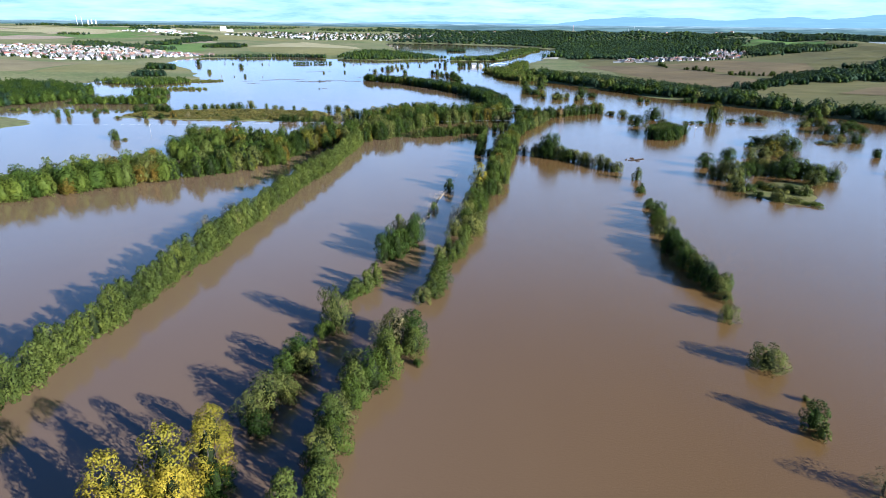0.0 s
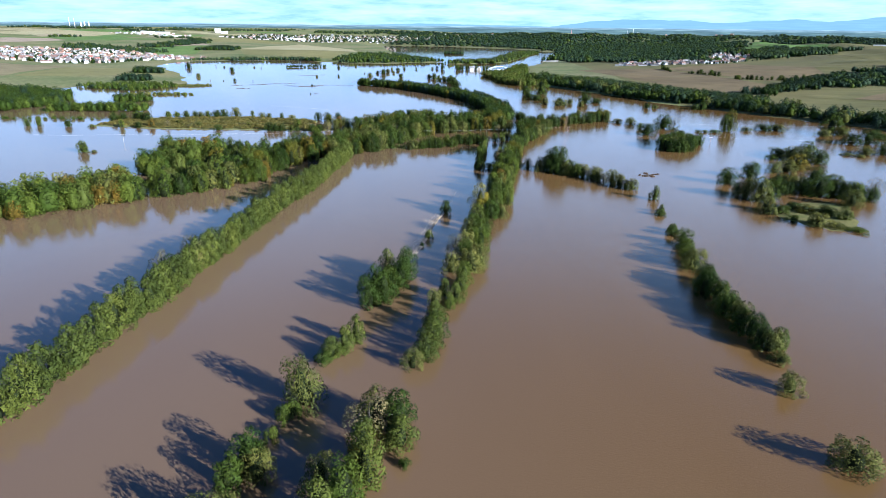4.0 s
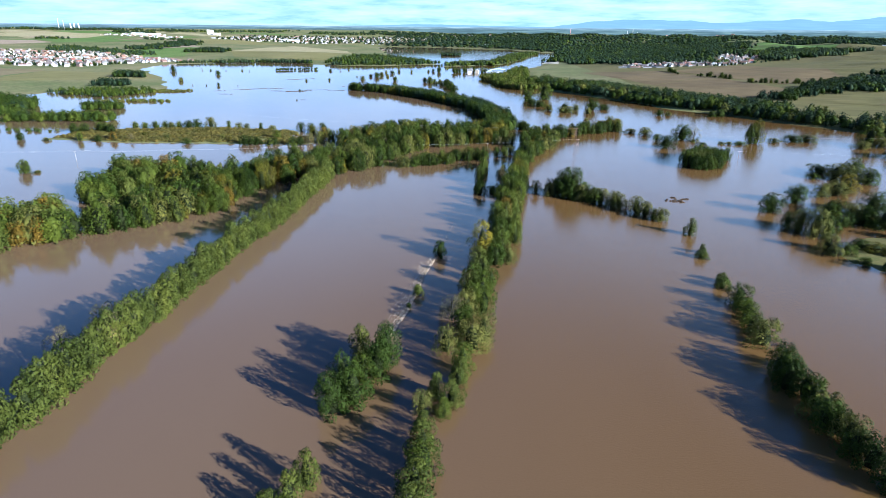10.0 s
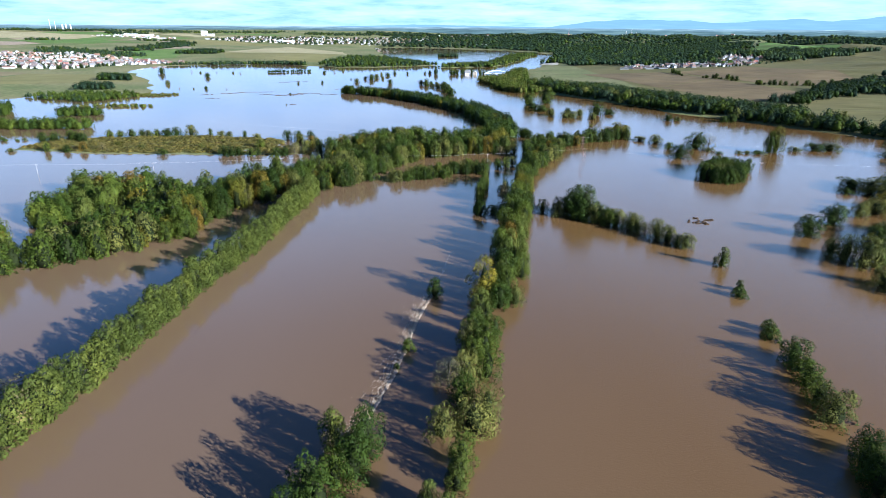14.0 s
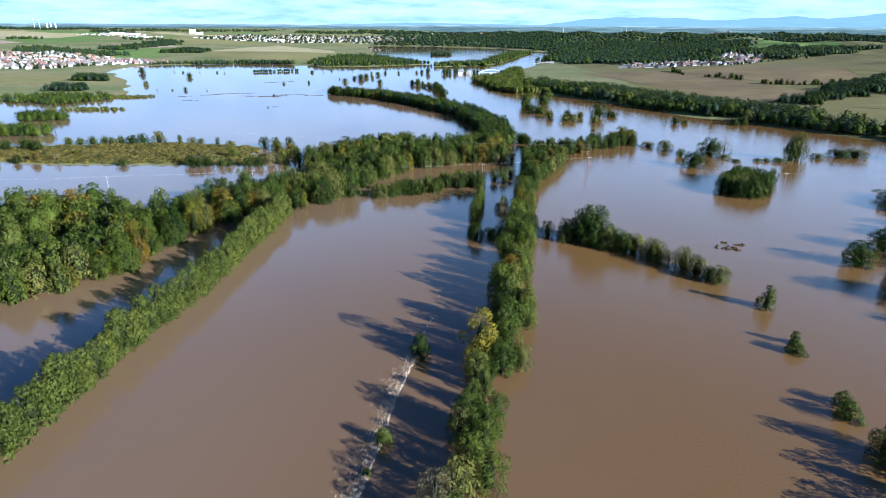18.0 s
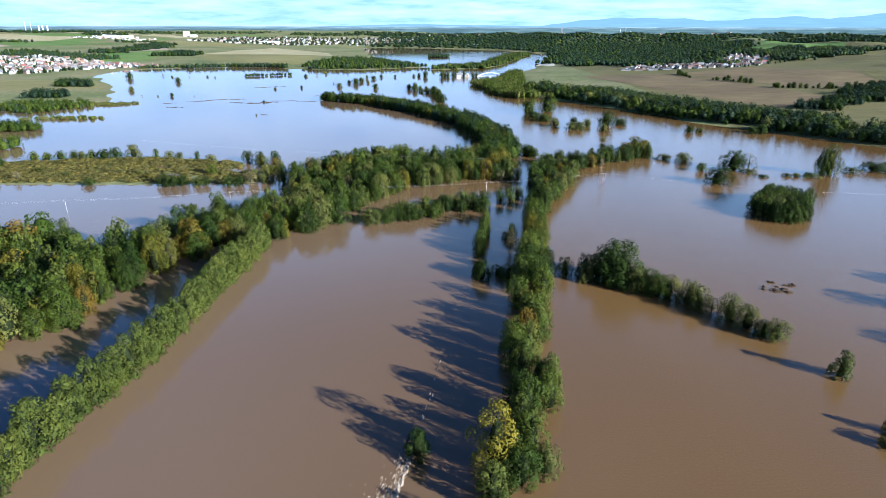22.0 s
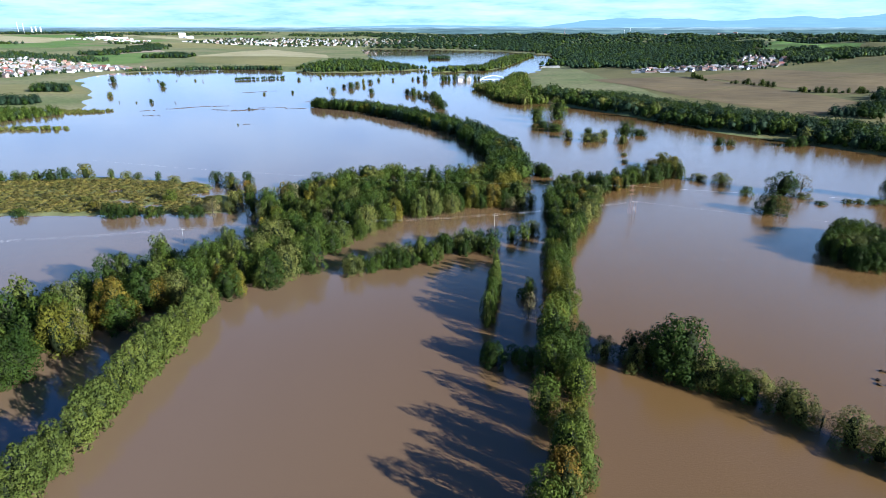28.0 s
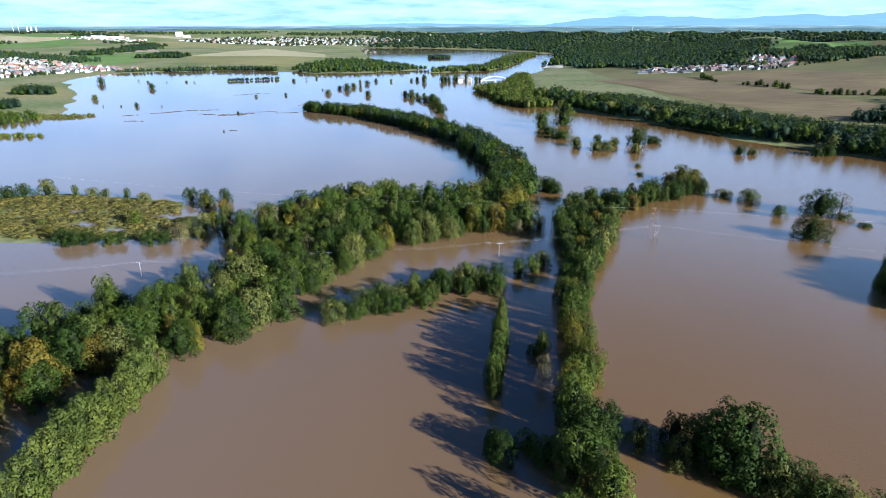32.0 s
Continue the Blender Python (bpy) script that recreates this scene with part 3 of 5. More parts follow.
plant("poplar_tree", 11.5, 393, 20.5, 14.5, True, LANE, "yellow autumn poplar rising over the green row")
plant("willow_tree", 25, 393, 8, 8, True, LANE, "yellowish willow bush at the edge of the row")
tree_row([(20, 388), (22, 402), (25, 420), (28, 436)], 5.0, 9.5, [("ash_tree", 3), ("oak_tree", 2), ("alder_tree", 3)], (9.8, 16.1), LANE, fat=0.9)
tree_row([(26, 440), (28, 462), (31, 480), (33, 496)], 4.8, 13.5, [("ash_tree", 3), ("maple_tree", 3.2), ("alder_tree", 2), ("oak_tree", 1)], (10.2, 17.2), LANE, fat=0.9)
tree_row([(35, 502), (39, 520), (42, 538)], 4.8, 11.5, [("ash_tree", 3), ("oak_tree", 4), ("alder_tree", 1)], (11.5, 18.2), LANE, fat=0.95)
tree_row([(43, 542), (46, 562), (49, 592)], 5.0, 10.5, [("ash_tree", 3), ("maple_tree", 4), ("alder_tree", 1)], (10.2, 16.6), LANE, fat=0.88)
tree_row([(50, 596), (54, 625), (60, 655)], 5.3, 10.5, [("ash_tree", 3), ("maple_tree", 1), ("alder_tree", 2), ("oak_tree", 2)], (8.6, 14.6), LANE, fat=0.95)

# the loose row on the other side of the lane
for x, y, h, w in ((-73, 98, 23, 15), (-66, 107, 23, 15), (-60, 116, 19, 12), (-69, 91, 20, 13), (-62, 103, 17, 11), (-66, 132, 12, 10)):
    plant("poplar_tree", x, y, h, w, True, "yellow poplars", "tall yellow-green poplar at the flooded lane")
for kind, x, y, h, w in (("oak_tree", -57, 112, 9, 8), ("oak_tree", -55, 100, 9, 8), ("oak_tree", -55, 136, 7, 7), ("willow_tree", -56, 149, 12, 11), ("willow_tree", -51, 154, 7, 8), ("willow_tree", -60, 144, 8, 9),
                         ("oak_tree", -54, 171, 11, 9), ("willow_tree", -50, 168, 8.5, 8), ("oak_tree", -56, 164, 9, 8), ("willow_tree", -46, 200, 15.5, 12.5), ("bush", -50, 191, 5, 5), ("bush", -48, 194, 4.5, 5), ("bush", -51, 183, 3.5, 4), ("bush", -53, 178, 3.5, 4),
                         ("alder_tree", -44, 227, 8, 7), ("bush", -46, 224, 4, 6), ("alder_tree", -40, 232, 9.5, 7), ("alder_tree", -37, 238, 10.5, 7), ("bush", -42, 229, 4, 5),
                         ("oak_tree", -37, 268, 12.5, 10), ("oak_tree", -31, 273, 13, 10), ("oak_tree", -36, 280, 13, 8.5), ("oak_tree", -26, 288, 14, 10.5), ("oak_tree", -24, 297, 14, 10), ("alder_tree", -33, 298, 13.5, 8.5), ("ash_tree", -30, 285, 11, 8), ("dying_tree", -32, 291, 10, 6),
                         ("bush", -17, 352, 4.6, 4.2), ("oak_tree", -9.5, 399, 8.0, 7.0), ("bush", -20, 340, 2.0, 2.2), ("oak_tree", 14, 520, 9.0, 8.5), ("alder_tree", 12, 525, 6.5, 5),
                         ("dying_tree", -6, 332, 5, 3.5), ("dying_tree", 31, 556, 11, 6), ("ash_tree", 34, 578, 8, 6), ("bush", 22, 525, 4, 8), ("ash_tree", 27, 520, 7, 8), ("bush", 31, 575, 4, 6)):
    plant(kind, x, y, h, w, True, "trees of the loose lane row")
tree_row([(14, 550), (17, 570), (20, 590), (22, 607)], 3.2, 1.5, [("alder_tree", 2), ("ash_tree", 1)], (8.5, 11.5), "short tree strip in the lane", fat=0.66)

# the row across the right-hand field
tree_row([(114, 241), (110, 254), (108, 268), (109, 285), (112, 302)], 4.6, 5, [("oak_tree", 3), ("ash_tree", 1), ("willow_tree", 0.8)], (8.5, 10.5), "row in the right-hand field", fat=1.0)
for kind, x, y, h, w in (("willow_tree", 113, 240, 7, 8), ("willow_tree", 113, 316, 9.5, 10.5), ("ash_tree", 114, 325, 8, 8), ("willow_bush", 113, 232, 2.5, 6), ("ash_tree", 116, 335, 8, 8), ("ash_tree", 119, 350, 8.5, 8), ("bush", 118, 344, 5, 6), ("bush", 119, 366, 4.5, 5.5), ("bush", 122, 373, 4.0, 4.6),
                         ("bush", 124, 404, 3.8, 5), ("young_spruce", 127, 410, 4.5, 4.5), ("young_spruce", 131, 440, 9, 6.2), ("willow_tree", 122, 465, 7.5, 8), ("oak_tree", 119, 467, 6, 6), ("willow_tree", 112, 480, 9.5, 9),
                         ("dying_tree", 107, 486, 6, 6), ("willow_tree", 101, 496, 8.5, 9), ("willow_tree", 94, 501, 9, 10), ("ash_tree", 90, 502, 9, 8), ("oak_tree", 86, 508, 10, 9),
                         ("oak_tree", 72, 519, 16.5, 12.5), ("oak_tree", 78, 515, 18.0, 14), ("oak_tree", 75, 512, 12, 10), ("willow_tree", 83, 509, 10, 9), ("willow_tree", 88, 505, 8, 7), ("willow_tree", 104, 491, 8.5, 9), ("willow_tree", 116, 474, 8, 8.5), ("oak_tree", 69, 523, 10, 8), ("oak_tree", 64, 527, 9, 7), ("willow_tree", 62, 519, 8, 6.5), ("willow_tree", 54, 525, 8, 6.5), ("dying_tree", 47, 531, 8.5, 5),
                         ("willow_tree", 107, 214, 6.0, 7.5), ("willow_tree", 106, 179, 7.8, 10.5), ("oak_tree", 104, 147, 7.5, 6.0), ("young_spruce", 104, 142, 5, 4), ("dying_tree", 107, 121, 6, 7), ("dying_tree", 111, 118, 5, 6), ("willow_bush", 109, 160, 1.6, 2.2)):
    plant(kind, x, y, h * 1.08, w * 1.2, True, "row in the right-hand field")

# the flooded wood beyond the hedgerow and the grove by the river
WOOD_NEAR = [(-430, 215), (-345, 278), (-281, 352), (-254, 378), (-211, 412), (-195, 420), (-158, 450), (-148, 468), (-144, 490), (-138, 522), (-118, 556), (-100, 570), (-73, 587), (-60, 624), (-100, 652), (-118, 624), (-138, 606), (-158, 574), (-182, 542), (-205, 563), (-240, 565), (-263, 550), (-258, 508), (-240, 470), (-264, 430), (-298, 387), (-430, 290)]
POOL = [(-240, 450), (-233, 474), (-203, 508), (-180, 497), (-168, 488), (-190, 474), (-206, 450), (-222, 440)]
WEST_PART = [(-500, 0), (-215, 0), (-215, 800), (-500, 800)]
INNER_PART = [(-160, 0), (0, 0), (0, 800), (-160, 800)]
wood(WOOD_NEAR, 8.8, WOOD_MIX, (9.5, 18.5), "trees of the flooded wood", True, [POOL, WEST_PART, [(-215, 0), (-160, 0), (-160, 800), (-215, 800)]])
wood(WOOD_NEAR, 8.8, WOOD_MIX, (9.5, 18.5), "trees of the flooded wood", False, [POOL, WEST_PART, INNER_PART])
woodland("woodland", [p for p in spots(WOOD_NEAR, 8.8) if p[0] < -215 and not inside(np.array(p[0]), np.array(p[1]), POOL)], GREEN_MIX, (9.5, 18.5), 0, "dense green flooded wood beyond the hedgerow", fat=1.04)
GROVE = [(-105, 664), (-60, 626), (-44, 652), (-25, 687), (20, 709), (48, 715), (52, 760), (28, 800), (-5, 768), (-40, 788), (-70, 778), (-108, 740), (-132, 702)]
GROVE_MIX = [("ash_tree", 4), ("alder_tree", 3), ("oak_tree", 2), ("maple_tree", 2), ("willow_tree", 1.2), ("dying_tree", 0.3)]
GROVE_BACK = [(-200, 718), (80, 718), (80, 900), (-200, 900)]
wood(GROVE, 9.6, GROVE_MIX, (8.5, 16.5), "trees of the river grove", True, [GROVE_BACK])
woodland("woodland", [p for p in spots(GROVE, 9.2) if p[1] >= 718], GROVE_MIX, (8.5, 16.5), 0, "dense mixed grove at the river bend", fat=1.05)
wood([(-50, 596), (-16, 609), (-3, 613), (2, 626), (22, 627), (22, 640), (0, 640), (-20, 623), (-50, 608)], 5.8, [("oak_tree", 2), ("ash_tree", 2), ("alder_tree", 1), ("willow_tree", 1)], (6.5, 10.5), "trees before the grove", True)
wood([(56, 650), (70, 655), (84, 685), (102, 744), (148, 776), (180, 790), (176, 801), (140, 791), (100, 768), (75, 764), (62, 715)], 8.0, GREEN_MIX, (9.0, 13.0), "trees on the river neck")
LEVEE = [(32, 780), (29, 880), (2, 985), (-48, 1075), (-123, 1170), (-208, 1222), (-205, 1242), (-115, 1198), (-38, 1112), (20, 1020), (54, 930), (62, 850), (60, 790)]
woodland("woodland", spots(LEVEE, 7.6), [("oak_tree", 4), ("forest_tree", 2), ("ash_tree", 1.5), ("maple_tree", 0.5)], (10.5, 14.5), 1, "curved belt of dark trees on a drowned levee")

# isles on the right
wood([(196, 606), (210, 603), (238, 645), (230, 662), (205, 650), (192, 630)], 6.8, [("oak_tree", 2), ("ash_tree", 2), ("willow_tree", 1)], (9.0, 12.0), "trees of the small isle", True)
for kind, x, y, h, w in (("oak_tree", 200, 488, 11.4, 15.9), ("oak_tree", 226, 510, 11.6, 15.4), ("willow_tree", 196, 449, 13.6, 11.7), ("willow_tree", 201, 441, 15.7, 14.2), ("ash_tree", 209, 442, 14.3, 13.4), ("willow_tree", 195, 418, 9.3, 10.2), ("oak_tree", 229, 460, 8.7, 8.5), ("oak_tree", 195, 458, 8.4, 9.1), ("willow_tree", 253, 527, 9.0, 12.9), ("willow_tree", 265, 531, 10.1, 15.3), ("maple_tree", 279, 542, 12.2, 14.6), ("oak_tree", 297, 605, 5.8, 21.1), ("willow_tree", 295, 583, 11.1, 16.9), ("willow_tree", 299, 574, 12.1, 17.9), ("ash_tree", 311, 586, 15.4, 14.7), ("oak_tree", 310, 567, 11.0, 16.7), ("bush", 278, 582, 4.0, 9.5), ("oak_tree", 262, 487, 13.7, 17.3), ("oak_tree", 244, 465, 9.8, 13.5), ("oak_tree", 250, 457, 13.7, 17.2), ("ash_tree", 261, 461, 13.9, 16.6), ("ash_tree", 265, 455, 11.4, 14.5), ("willow_tree", 240, 472, 10.6, 14.6), ("ash_tree", 241, 488, 8.4, 12.0), ("oak_tree", 235, 487, 6.7, 10.0), ("ash_tree", 268, 449, 12.2, 14.5), ("oak_tree", 274, 449, 9.8, 11.7), ("oak_tree", 279, 447, 9.0, 10.7), ("willow_tree", 258, 433, 10.2, 14.8), ("dying_tree", 284, 452, 14.1, 10.9), ("maple_tree", 219, 418, 4.7, 12.1), ("willow_bush", 228, 414, 5.1, 9.6), ("bush", 231, 409, 5.1, 8.6), ("willow_tree", 213, 388, 7.8, 13.0), ("alder_tree", 236, 402, 7.9, 9.0), ("bush", 203, 399, 3.1, 6.6), ("ash_tree", 202, 413, 5.7, 10.1), ("willow_bush", 194, 410, 4.9, 8.3), ("bush", 211, 392, 3.4, 6.5), ("bush", 230, 380, 1.7, 12.3), ("willow_bush", 222, 386, 2.4, 10.6), ("oak_tree", 215, 423, 4.4, 9.6), ("ash_tree", 411, 725, 20.8, 20.1), ("willow_tree", 395, 712, 7.0, 16.7), ("willow_tree", 420, 718, 8.5, 17.0), ("oak_tree", 397, 665, 10.2, 20.1), ("oak_tree", 415, 666, 14.1, 19.0), ("oak_tree", 449, 709, 8.6, 14.1), ("willow_tree", 380, 612, 7.8, 13.4), ("oak_tree", 393, 610, 9.7, 12.2), ("oak_tree", 399, 610, 8.0, 8.8), ("bush", 453, 703, 4.6, 17.1), ("willow_bush", 358, 605, 2.2, 11.7), ("willow_bush", 366, 600, 2.2, 10.4), ("bush", 441, 673, 5.7, 10.5)):
    plant(kind, x, y, h, w, True, "trees of the right-hand isle")
for kind, x, y, h, w in (
                         ("oak_tree", 372, 540, 8, 9), ("oak_tree", 398, 545, 7, 9), ("willow_tree", 340, 470, 6, 10), 
                         ("oak_tree", 420, 560, 9, 9), ("willow_tree", 440, 585, 6, 9), ("willow_bush", 455, 640, 3, 9),
                         ("maple_tree", 170, 812, 10, 12), ("maple_tree", 180, 820, 11, 12), ("maple_tree", 163, 820, 9, 11), ("willow_tree", 186, 832, 9, 11), ("maple_tree", 176, 832, 12, 13), ("willow_bush", 150, 850, 2.5, 6), ("willow_bush", 158, 880, 2.4, 6),
                         ("oak_tree", 69, 806, 9, 13), ("oak_tree", 74, 796, 8, 11)):
    plant(kind, x, y, h, w, False, "scattered flood trees")
for kind, x, y, h, w in (("oak_tree", 232, 747, 15.4, 20.5), ("oak_tree", 200, 701, 11.6, 18.6), ("bush", 205, 743, 6.0, 8.5), ("dying_tree", 244, 745, 13.5, 12.0), ("willow_bush", 241, 738, 3.1, 10.8), ("willow_tree", 203, 777, 7.9, 14.5), ("willow_bush", 189, 786, 4.3, 13.5), ("oak_tree", 266, 931, 8.2, 10.0), ("willow_bush", 277, 931, 5.5, 9.4), ("oak_tree", 334, 926, 7.7, 11.8), ("oak_tree", 344, 926, 9.9, 11.9), ("maple_tree", 302, 732, 23.5, 14.6), ("ash_tree", 296, 731, 19.1, 10.0), ("willow_bush", 324, 738, 4.4, 11.6), ("willow_bush", 265, 725, 2.6, 7.0), ("willow_bush", 272, 725, 2.6, 7.1), ("bush", 282, 723, 3.1, 12.0), ("bush", 245, 722, 2.0, 7.4), ("oak_tree", 347, 745, 6.8, 19.0), ("willow_tree", 360, 744, 7.4, 20.4), ("oak_tree", 185, 977, 17.4, 17.6), ("willow_bush", 171, 936, 8.6, 8.3), ("oak_tree", 204, 987, 7.1, 17.9), ("willow_tree", 138, 949, 8.6, 15.3), ("willow_tree", 147, 949, 8.6, 15.4), ("oak_tree", 150, 992, 7.7, 9.6), ("willow_tree", 162, 974, 8.3, 10.9), ("maple_tree", 123, 969, 9.5, 11.4), ("oak_tree", 115, 1013, 8.6, 19.6), ("oak_tree", 107, 1038, 8.1, 18.6), ("ash_tree", 105, 1077, 19.3, 19.5), ("ash_tree", 135, 1103, 25.5, 23.5), ("dying_tree", 137, 1165, 18.8, 12.6), ("willow_tree", 109, 1277, 11.4, 26.0), ("willow_tree", 92, 1292, 11.6, 20.3), ("oak_tree", -78, 1400, 9.6, 9.0), ("oak_tree", -67, 1390, 12.7, 10.0), ("bush", -57, 1390, 7.4, 7.8), ("willow_bush", -41, 1341, 8.1, 14.8), ("oak_tree", -30, 1312, 13.7, 13.4), ("oak_tree", -21, 1268, 13.2, 13.9), ("oak_tree", -14, 1203, 12.3, 13.9)):
    plant(kind, x, y, h, w, y < 800, "trees in the drowned river bend")

# left-hand flood
for kind, x, y, h, w in (("ash_tree", -339, 560, 10, 10), ("willow_bush", -330, 560, 2, 6), ("ash_tree", -486, 694, 8, 7), ("ash_tree", -474, 696, 9, 7), ("oak_tree", -440, 695, 8, 8), ("willow_bush", -412, 693, 3, 7), ("ash_tree", -380, 696, 9, 6), ("oak_tree", -360, 694, 6, 7), ("maple_tree", -348, 700, 8, 8), ("dying_tree", -330, 700, 7, 7),
                         ("oak_tree", -268, 688, 5, 9), ("oak_tree", -212, 688, 8.5, 10), ("oak_tree", -205, 687, 8, 10), ("oak_tree", -199, 690, 7.5, 9), ("ash_tree", -187, 688, 6.5, 8), ("oak_tree", -182, 690, 6, 6), ("ash_tree", -164, 688, 7.5, 9), ("oak_tree", -157, 690, 7, 8), ("ash_tree", -189, 722, 8, 9), ("dying_tree", -148, 690, 11, 10), ("willow_tree", -150, 702, 9, 9), ("willow_tree", -143, 712, 10, 9), ("willow_tree", -140, 698, 7, 8), ("maple_tree", -232, 704, 4, 6), ("willow_tree", -245, 720, 4, 7), ("willow_tree", -300, 712, 4, 8), ("maple_tree", -330, 725, 4, 7),
                         ("oak_tree", -304, 775, 9, 11), ("oak_tree", -297, 780, 9.5, 11), ("ash_tree", -316, 776, 8, 8), ("willow_tree", -324, 774, 7, 9), ("ash_tree", -332, 776, 8, 7), ("maple_tree", -284, 786, 11, 12), ("ash_tree", -262, 782, 8, 5), ("willow_tree", -250, 782, 6, 9), ("willow_tree", -243, 784, 5, 8), ("ash_tree", -225, 780, 7, 5), ("ash_tree", -341, 772, 8, 9), ("ash_tree", -352, 770, 7, 8), ("ash_tree", -362, 768, 8, 8), ("oak_tree", -395, 755, 9, 9), ("oak_tree", -385, 748, 9, 9), ("ash_tree", -405, 745, 9, 9), ("oak_tree", -374, 742, 9, 10), ("oak_tree", -412, 738, 10, 10), ("willow_tree", -210, 775, 5, 9), ("oak_tree", -178, 775, 8.5, 9), ("oak_tree", -165, 768, 9, 9), ("oak_tree", -152, 770, 9, 9), ("maple_tree", -160, 758, 8, 9), ("maple_tree", -146, 748, 8, 9), ("willow_tree", -138, 735, 9, 9), ("maple_tree", -142, 722, 8, 9)):
    plant(kind, x, y, h, w, x > -300, "trees of the reed island")
for kind, x, y, h, w in (("dying_tree", 38, 710, 7, 6), ("willow_tree", 46, 714, 6, 7), ("willow_tree", 52, 718, 7, 8), ("dying_tree", 35, 722, 8, 6), ("willow_bush", 44, 722, 5, 7), ("oak_tree", 33, 648, 8, 7), ("ash_tree", 40, 652, 9, 7), ("willow_tree", 46, 660, 8, 8), ("oak_tree", 72, 800, 9, 10), ("dying_tree", 88, 748, 9, 7), ("dying_tree", 95, 756, 8, 7)):
    plant(kind, x, y, h, w, True, "shrubs at the river neck", "half-bare shrub in the water at the river neck")


# ---- far land ----
def field(name, corners, mat, label, nu=24, nv=24, lift=0.35):
    """A field laid over the ground between four corners."""
    (ax, ay), (bx, by), (cx, cy), (dx, dy) = corners
    u, v = np.meshgrid(np.linspace(0, 1, nu), np.linspace(0, 1, nv), indexing="ij")
    px = ax * (1 - u) * (1 - v) + bx * u * (1 - v) + cx * u * v + dx * (1 - u) * v
    py = ay * (1 - u) * (1 - v) + by * u * (1 - v) + cy * u * v + dy * (1 - u) * v
    z = height(px, py) + lift
    ob = new(name, mesh_from(name, np.stack([px, py, z], -1).reshape(-1, 3), quads(nu, nv), mat))
    return tagged(ob, label, "field", kind="structure")


field("field", [(290, 1640), (480, 1632), (530, 1440), (365, 1290)], SOIL_FIELD, "bare brown field above the river trees")
field("field", [(365, 1286), (530, 1436), (565, 1185), (450, 1090)], SOIL_FIELD, "bare brown field above the river trees")
field("field", [(500, 1625), (700, 1690), (800, 1500), (548, 1432)], SOIL_FIELD, "wide brown field below the village")
field("field", [(548, 1428), (800, 1496), (740, 1300), (596, 1270)], SOIL_FIELD, "wide brown field below the village")
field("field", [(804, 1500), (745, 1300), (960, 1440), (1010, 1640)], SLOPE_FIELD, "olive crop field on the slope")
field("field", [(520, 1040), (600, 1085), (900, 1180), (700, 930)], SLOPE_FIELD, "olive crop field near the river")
field("field", [(600, 1000), (690, 1060), (940, 1100), (760, 900)], SOIL_FIELD, "brown field strip near the river", lift=0.7)
field("field", [(945, 2330), (1150, 2170), (1530, 2640), (1290, 2880)], GREEN_FIELD, "green meadow on the plateau")
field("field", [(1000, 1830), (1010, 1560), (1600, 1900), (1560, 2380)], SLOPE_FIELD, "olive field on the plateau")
field("field", [(240, 2110), (300, 2050), (360, 2400), (310, 2500)], SAND, "pale sandy yard by the river", 12, 12, 0.8)
field("field", [(-1311, 2480), (-1090, 2690), (-1230, 2930), (-1360, 2700)], ROSY_FIELD, "reddish ploughed strip on a low hill")
field("field", [(-1075, 2150), (-975, 2250), (-1080, 2670), (-1300, 2460)], GREEN_FIELD, "bright green field on a low hill")
field("field", [(-900, 2500), (-420, 2490), (-520, 2900), (-900, 3380)], STRAW_FIELD, "pale stubble field over the hilltop")
field("field", [(-770, 2180), (-440, 2075), (-424, 2485), (-900, 2495)], OLIVE_FIELD, "olive field sloping to the flood")
field("field", [(-1260, 1600), (-1000, 1560), (-930, 1250), (-1220, 1180)], BROWN_FIELD, "brown field before the town")
field("field", [(-990, 1540), (-760, 1560), (-640, 1400), (-910, 1250)], OLIVE_FIELD, "yellow-green meadow before the town")
field("field", [(-2600, 3500), (-2150, 3750), (-1900, 3390), (-2050, 3000)], STRAW_FIELD, "pale far field")
field("field", [(-2040, 2980), (-1890, 3370), (-1600, 3050), (-1750, 2750)], GREEN_FIELD, "far green field")
field("field", [(-2300, 2500), (-2040, 2960), (-1760, 2730), (-1950, 2300)], ROSY_FIELD, "far brown field")
field("field", [(-1560, 3480), (-1240, 3620), (-960, 3460), (-1250, 3160)], OLIVE_FIELD, "far olive field")

far_rnd = random.Random(4)
for row_y in (2650, 2850, 3080, 3320, 3560, 3800, 4030):
    x = -3300.0
    while x < -1700 + (row_y - 2650) * 0.35:
        wide, deep = far_rnd.uniform(150, 420), far_rnd.uniform(60, 190)
        slant = far_rnd.uniform(-40, 40)
        if far_rnd.random() < 0.72:
            field("field", [(x, row_y), (x + wide, row_y + slant), (x + wide + 30, row_y + slant + deep), (x + 25, row_y + deep)], far_rnd.choice((STRAW_FIELD, GREEN_FIELD, ROSY_FIELD, OLIVE_FIELD, STRAW_FIELD, GREEN_FIELD)), "far patchwork field on the gentle western slope", 10, 8, 0.6)
        x += wide + far_rnd.uniform(15, 60)

FAR_MIX = [("forest_tree", 7), ("oak_tree", 3), ("ash_tree", 0.7)]
SHORE_MIX = [("oak_tree", 3), ("ash_tree", 3), ("forest_tree", 1)]
BANK_MIX = [("forest_tree", 4), ("oak_tree", 4), ("ash_tree", 1.6), ("willow_tree", 0.8)]


def belt(line, step, lo, hi):
    got = []
    for x, y, dx, dy in along(line, step):
        for o in np.arange(lo, hi, step):
            s = o + rnd.uniform(-0.4, 0.4) * step
            q = rnd.uniform(-0.4, 0.4) * step
            got.append((x + dy * s + dx * q, y - dx * s + dy * q))
    return got


